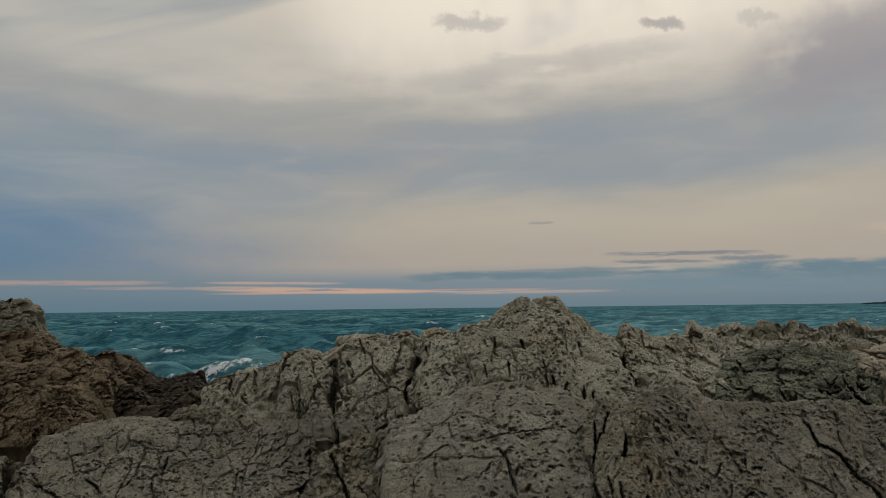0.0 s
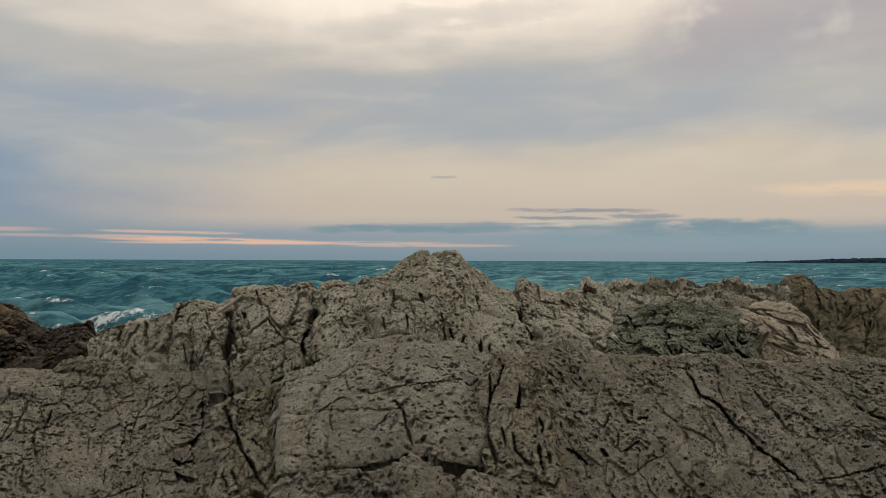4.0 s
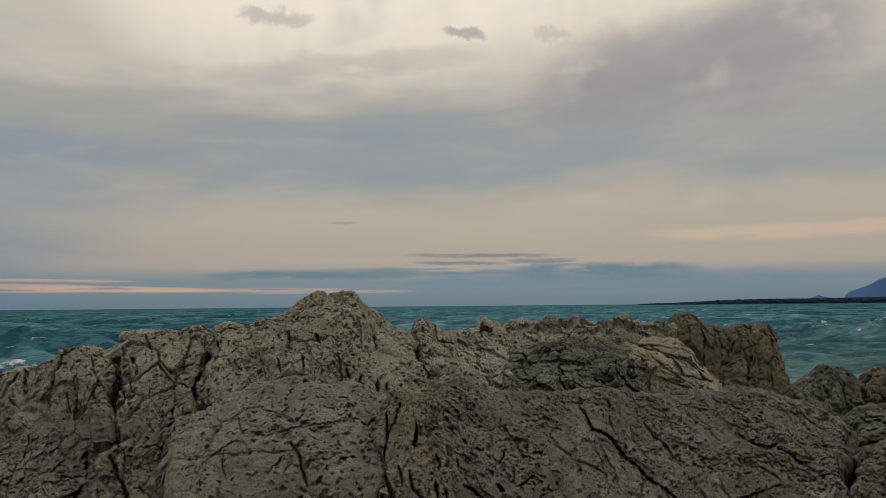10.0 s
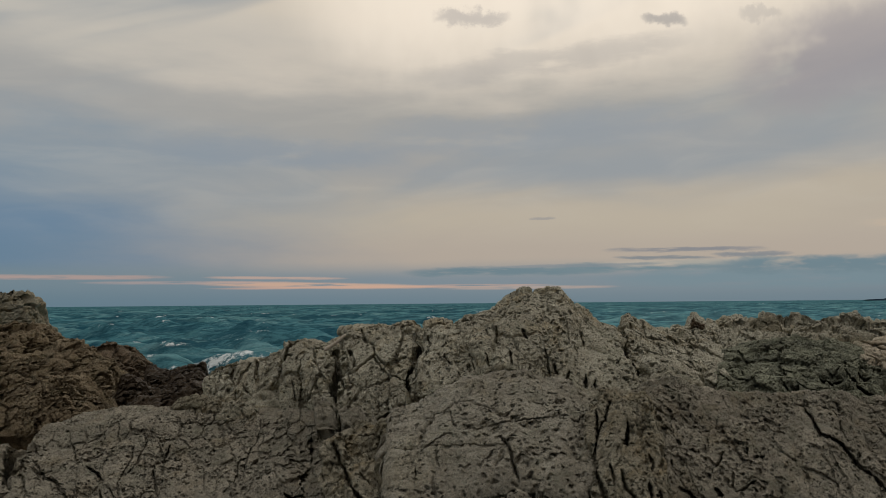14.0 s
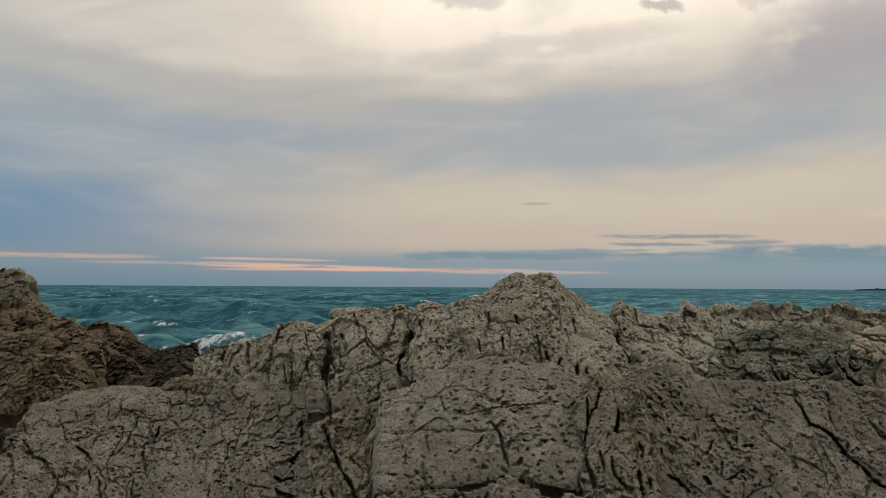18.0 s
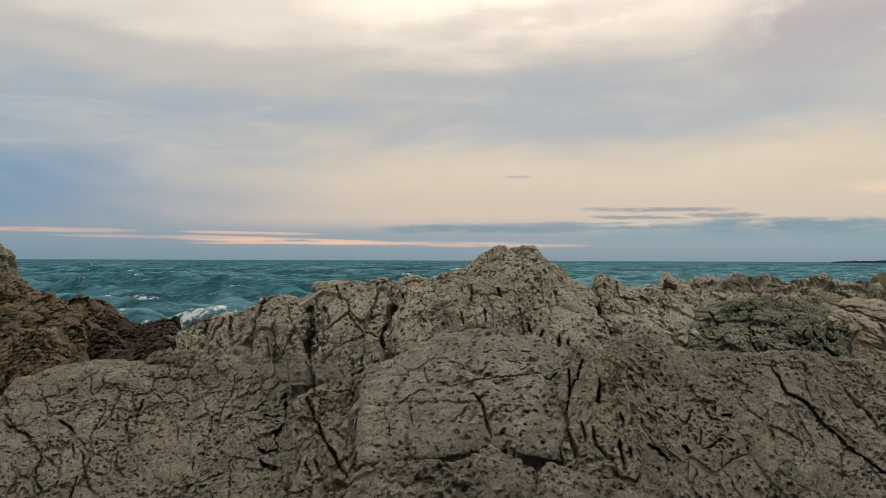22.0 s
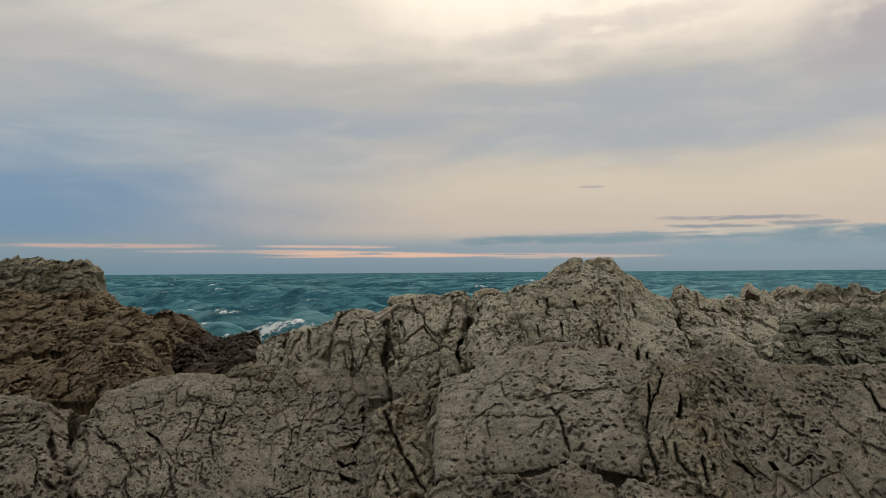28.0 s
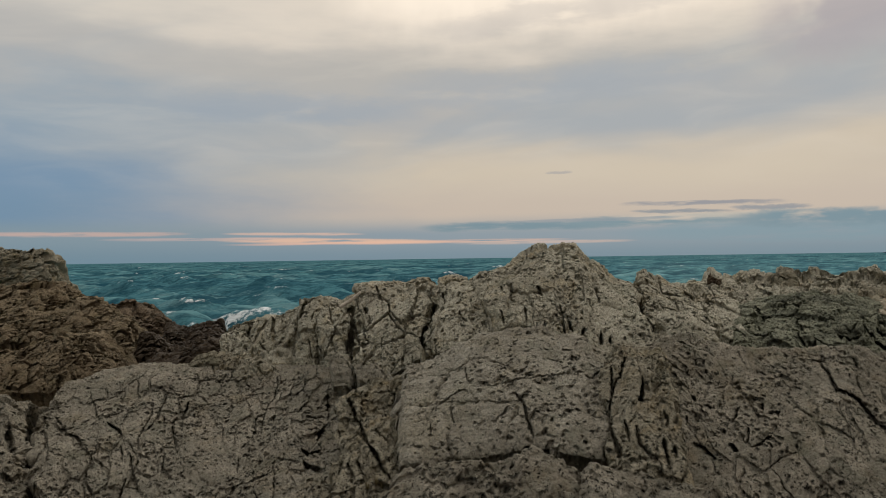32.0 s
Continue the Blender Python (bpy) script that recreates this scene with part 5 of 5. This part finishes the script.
rock("rock", "pale freshly broken limestone boulder with slanting layers",
     [(4.18, 9.25, 1.90), (4.68, 9.25, 1.92), (5.17, 9.25, 1.95)],
     [(4.20, 9.75, 2.42), (4.30, 9.75, 2.52), (4.59, 9.75, 2.55), (4.88, 9.75, 2.50), (5.12, 9.75, 2.36), (5.33, 9.75, 2.15), (5.55, 9.75, 1.94)],
     PALE, cell=0.5, gap=0.06, joints=(1.6, 1, 0.35), tilt=66, hair=0.4, rough=0.5, facets=0.3, seed=27, back=1.0, drop=1.0, bulge=0.45, pits=0.3, small=0.14, cracks=splits)
splits = []
splits.append(([(7.92, 14.90, 2.51), (7.79, 14.60, 2.05), (7.78, 14.46, 1.42)], 0.038, 0.2))
splits.append(([(8.26, 14.90, 2.44), (8.13, 14.54, 1.83)], 0.027, 0.15))
splits.append(([(7.66, 14.97, 2.68), (7.55, 14.65, 2.25)], 0.023, 0.12))
splits.append(([(7.30, 14.86, 2.41), (7.79, 14.73, 2.35)], 0.023, 0.12))
rock("rock", "ochre-brown cliff-like rock with a blocky top",
     [(6.96, 14.45, 1.36), (7.72, 14.45, 1.33), (8.33, 14.45, 1.30)],
     [(7.29, 15.15, 2.51), (7.42, 15.15, 2.59), (7.49, 15.15, 2.75), (7.86, 15.15, 2.77), (8.03, 15.15, 2.60), (8.39, 15.15, 2.55), (8.75, 15.15, 2.53)],
     TOWER, joints=(1.8, 1.2, 0.35), cell=0.5, gap=0.04, blocks=0.08, facets=0.4, pits=0.3, rough=0.6, hair=0.2, seed=28, back=1.5, drop=2, bulge=0.85, res=0.018, small=0.16, edge=0.15, cracks=splits)
splits = []
splits.append(([(8.71, 14.68, 2.49), (8.54, 14.27, 1.92), (8.39, 14.16, 1.44)], 0.031, 0.15))
splits.append(([(8.28, 14.32, 2.05), (8.89, 14.42, 2.22)], 0.02, 0.1))
rock("rock", "tall ochre rock column in shade",
     [(8.05, 14.15, 1.34), (8.45, 14.15, 1.31), (8.81, 14.15, 1.29)],
     [(8.50, 14.85, 2.53), (8.91, 14.85, 2.57), (9.28, 14.85, 2.55)],
     TOWER, joints=(1.8, 1.2, 0.35), cell=0.5, gap=0.04, blocks=0.08, facets=0.4, pits=0.3, rough=0.6, hair=0.2, seed=29, back=1.4, drop=2, bulge=0.85, res=0.018, small=0.16, edge=0.15, cracks=splits)
splits = []
splits.append(([(8.85, 14.17, 2.02), (9.04, 14.22, 1.96), (9.18, 14.27, 1.80)], 0.023, 0.12))
splits.append(([(9.07, 14.42, 2.32), (8.81, 14.08, 1.84), (8.79, 13.97, 1.42)], 0.023, 0.12))
rock("rock", "ochre rock column rounding down to the water",
     [(8.50, 13.95, 1.30), (8.89, 13.95, 1.29), (9.12, 13.95, 1.28)],
     [(9.06, 14.75, 2.57), (9.32, 14.75, 2.46), (9.43, 14.75, 2.20), (9.48, 14.75, 1.93), (9.59, 14.75, 1.63), (9.64, 14.75, 1.28)],
     TOWER, joints=(1.8, 1.2, 0.35), cell=0.5, gap=0.04, blocks=0.08, facets=0.4, pits=0.3, rough=0.6, hair=0.2, seed=30, back=1.4, drop=2, bulge=0.8, res=0.018, small=0.16, edge=0.12, cracks=splits)
rock("rock", "dark rounded boulder beside the channel",
     [(7.53, 11.45, 1.49), (7.86, 11.45, 1.35), (8.33, 11.45, 1.26), (8.72, 11.45, 1.49)],
     [(7.89, 11.95, 1.53), (8.01, 11.95, 1.76), (8.19, 11.95, 1.89), (8.41, 11.95, 1.99), (8.74, 11.95, 1.95), (8.93, 11.95, 1.81), (9.07, 11.95, 1.43)],
     DARK, cell=0.4, gap=0.06, seed=31, back=1.0, drop=1.0, bulge=0.6, res=0.018)
rock("rock", "reddish-brown rock block by the water",
     [(10.07, 13.35, 1.28), (10.71, 13.35, 1.21), (11.81, 13.35, 1.16)],
     [(10.60, 13.95, 1.34), (10.77, 13.95, 1.69), (10.95, 13.95, 1.79), (11.37, 13.95, 1.80), (12.39, 13.95, 1.82)],
     TOWER, cell=0.5, gap=0.06, seed=32, back=1.2, drop=1.2, bulge=0.7, res=0.025)
rock("rock", "low grey rock shelf in the channel",
     [(6.26, 8.55, 1.39), (6.59, 8.55, 1.44), (6.87, 8.55, 1.46), (7.74, 8.55, 1.42)],
     [(7.19, 9.75, 1.45), (7.48, 9.75, 1.64), (7.84, 9.75, 1.68), (8.84, 9.75, 1.72)],
     DARK, cell=0.4, gap=0.06, seed=33, back=1.0, drop=1.0, bulge=0.5, res=0.02)
rock("boulder", "tan weathered boulder lodged at the gully's edge",
     [(-3.55, 9.61, 1.71), (-3.31, 9.61, 1.71), (-2.99, 9.61, 1.71)],
     [(-3.60, 9.76, 1.81), (-3.48, 9.76, 1.91), (-3.32, 9.76, 1.92), (-3.19, 9.76, 1.90), (-3.05, 9.76, 1.80)],
     OCHRE, cell=0.4, gap=0.02, seed=34, back=0.4, drop=0.4, bulge=0.8, edge=0.05, rough=0.6, group='loose boulders')
rock("boulder", "grey weathered boulder beside the slab",
     [(-2.98, 9.36, 1.71), (-2.68, 9.36, 1.70), (-2.41, 9.36, 1.72)],
     [(-3.01, 9.51, 1.83), (-2.87, 9.51, 1.93), (-2.72, 9.51, 1.94), (-2.58, 9.51, 1.87), (-2.47, 9.51, 1.77)],
     GREY, cell=0.4, gap=0.03, seed=35, back=0.4, drop=0.4, bulge=0.8, edge=0.05, rough=0.6, group='loose boulders')
rock("boulder", "smooth rounded limestone block at the foot of the flank",
     [(1.52, 7.98, 2.16), (1.75, 7.98, 2.14), (1.95, 8.05, 2.08), (2.12, 8.20, 2.04)],
     [(1.57, 8.30, 2.32), (1.62, 8.34, 2.42), (1.72, 8.40, 2.47), (1.83, 8.40, 2.46), (1.93, 8.34, 2.40), (2.03, 8.30, 2.30), (2.10, 8.28, 2.18)],
     GREY, cell=0.7, gap=0.01, facets=0.1, hair=0.1, rough=0.4, pits=0.6, seed=36, back=0.5, drop=0.4, bulge=0.75, edge=0.08, group='loose boulders')
rock("boulder", "dark jagged knob of rock on the ridge",
     [(2.52, 10.50, 2.56), (2.64, 10.45, 2.56), (2.77, 10.50, 2.56)],
     [(2.54, 10.58, 2.66), (2.59, 10.58, 2.79), (2.65, 10.58, 2.76), (2.71, 10.58, 2.73), (2.75, 10.58, 2.64)],
     DAMP, cell=0.12, gap=0.03, small=0.06, seed=37, back=0.2, drop=0.3, bulge=0.7, edge=0.02, group='loose boulders')
rock("boulder", "small pale block broken off the layered boulder",
     [(4.08, 9.10, 2.26), (4.24, 9.12, 2.25), (4.42, 9.26, 2.24)],
     [(4.10, 9.28, 2.35), (4.20, 9.30, 2.42), (4.33, 9.34, 2.41), (4.43, 9.40, 2.33)],
     PALE, cell=0.4, gap=0.02, facets=0.2, seed=38, back=0.3, drop=0.3, bulge=0.85, edge=0.03, pits=0.3, group='loose boulders')
rock("boulder", "tan angular block lodged on the ridge",
     [(3.54, 10.90, 2.58), (3.66, 10.80, 2.58), (3.80, 10.88, 2.58)],
     [(3.57, 11.05, 2.69), (3.64, 11.05, 2.79), (3.73, 11.05, 2.78), (3.79, 11.05, 2.67)],
     OCHRE, cell=0.3, gap=0.02, facets=0.4, seed=39, back=0.3, drop=0.4, bulge=0.85, edge=0.03, group='loose boulders')
rock("boulder", "jagged grey block on top of the stack",
     [(-18.45, 29.60, 3.36), (-18.05, 29.55, 3.36), (-17.65, 29.60, 3.36)],
     [(-18.35, 29.75, 3.48), (-18.15, 29.75, 3.66), (-17.95, 29.75, 3.60), (-17.75, 29.75, 3.44)],
     GREY, res=0.03, cell=0.4, gap=0.04, facets=0.5, seed=40, back=0.5, drop=0.5, bulge=0.8, edge=0.05, group='loose boulders')


# ---- driftwood caught in the cleft ----
def limb(path, r0, r1, seed):
    """A tapered, slightly knotty stick along a path."""
    rng = random.Random(seed)
    pts = along(path, 22, 0.08)
    bm = bmesh.new()
    rings = []
    for i, p in enumerate(pts):
        ahead = Vector(pts[min(i + 1, 21)] - pts[max(i - 1, 0)]).normalized()
        side = ahead.cross((0, 0, 1)).normalized()
        up = side.cross(ahead)
        r = (r0 + (r1 - r0) * i / 21) * rng.uniform(0.85, 1.15)
        rings.append([bm.verts.new(Vector(p) + r * (math.cos(a) * side + math.sin(a) * up)) for a in np.arange(9) * 2 * math.pi / 9])
    for a, b in zip(rings, rings[1:]):
        for k in range(9):
            bm.faces.new((a[k], a[(k + 1) % 9], b[(k + 1) % 9], b[k]))
    bm.faces.new(rings[0][::-1]), bm.faces.new(rings[-1])
    return bm


def part(name, bm, mat, parent, label=""):
    me = bpy.data.meshes.new(name)
    bm.to_mesh(me)
    bm.free()
    me.materials.append(mat)
    for f in me.polygons:
        f.use_smooth = True
    ob = new(name, me)
    ob.parent = parent
    ob.matrix_parent_inverse = parent.matrix_world.inverted()
    return tagged(ob, label)


WOOD, n, b = material("bleached_wood")
grain = n.noise(n.node("ShaderNodeTexCoord").outputs["Object"], 40.0, 5.0, 0.6, 1.0)
n.put(b.inputs["Base Color"], n.mix(grain, (0.3, 0.25, 0.19, 1), (0.62, 0.55, 0.46, 1)))
b.inputs["Roughness"].default_value = 0.8
drift = tagged(new("driftwood"), "bleached forked driftwood stick lying across a cleft", "driftwood")
drift.location = (-1.765, 9.565, 2.469)
bpy.context.view_layer.update()
part("branch", limb([(-1.765, 9.565, 2.469), (-1.714, 9.565, 2.502), (-1.650, 9.565, 2.541), (-1.599, 9.565, 2.580), (-1.529, 9.565, 2.638)], 0.022, 0.013, 3), WOOD, drift)
part("twig", limb([(-1.647, 9.545, 2.542), (-1.666, 9.545, 2.574), (-1.628, 9.545, 2.606)], 0.012, 0.007, 4), WOOD, drift)

# ---- a weed in the crevice ----
WEED, n, b = material("dry_weed")
n.put(b.inputs["Base Color"], n.mix(n.node("ShaderNodeNewGeometry").outputs["Random Per Island"], (0.09, 0.075, 0.03, 1), (0.2, 0.15, 0.07, 1)))
b.inputs["Roughness"].default_value = 0.9


def tuft(x, y, z, count, reach, seed):
    """Thin arching blades that spring from one root."""
    rng = random.Random(seed)
    verts, faces = [], []
    for _ in range(count):
        turn, long, flop = rng.uniform(0, 6.28), reach * rng.uniform(0.5, 1.0), rng.uniform(0.2, 1.1)
        fx, fy, n0 = math.cos(turn), math.sin(turn), len(verts)
        for k in range(5):
            u = k / 4
            r, h, half = long * u * flop, long * (u - 0.55 * flop * u * u), 0.0028 * (1 - 0.8 * u)
            verts += [(fx * r - fy * half, fy * r + fx * half, h), (fx * r + fy * half, fy * r - fx * half, h)]
        faces += [(n0 + 2 * k, n0 + 2 * k + 1, n0 + 2 * k + 3, n0 + 2 * k + 2) for k in range(4)]
    me = bpy.data.meshes.new("weed")
    me.from_pydata(verts, [], faces)
    me.materials.append(WEED)
    ob = new("weed", me)
    ob.location = (x, y, z)
    return tagged(ob, "small dry brown-green weed rooted in a rock crevice", "plant", "weeds in the crevice")


for x, y, z, k in ((-0.92, 6.42, 1.29, 1), (-0.88, 6.44, 1.26, 2), (-0.98, 6.38, 1.27, 3)):
    tuft(x, y, z, 46, 0.1, k)
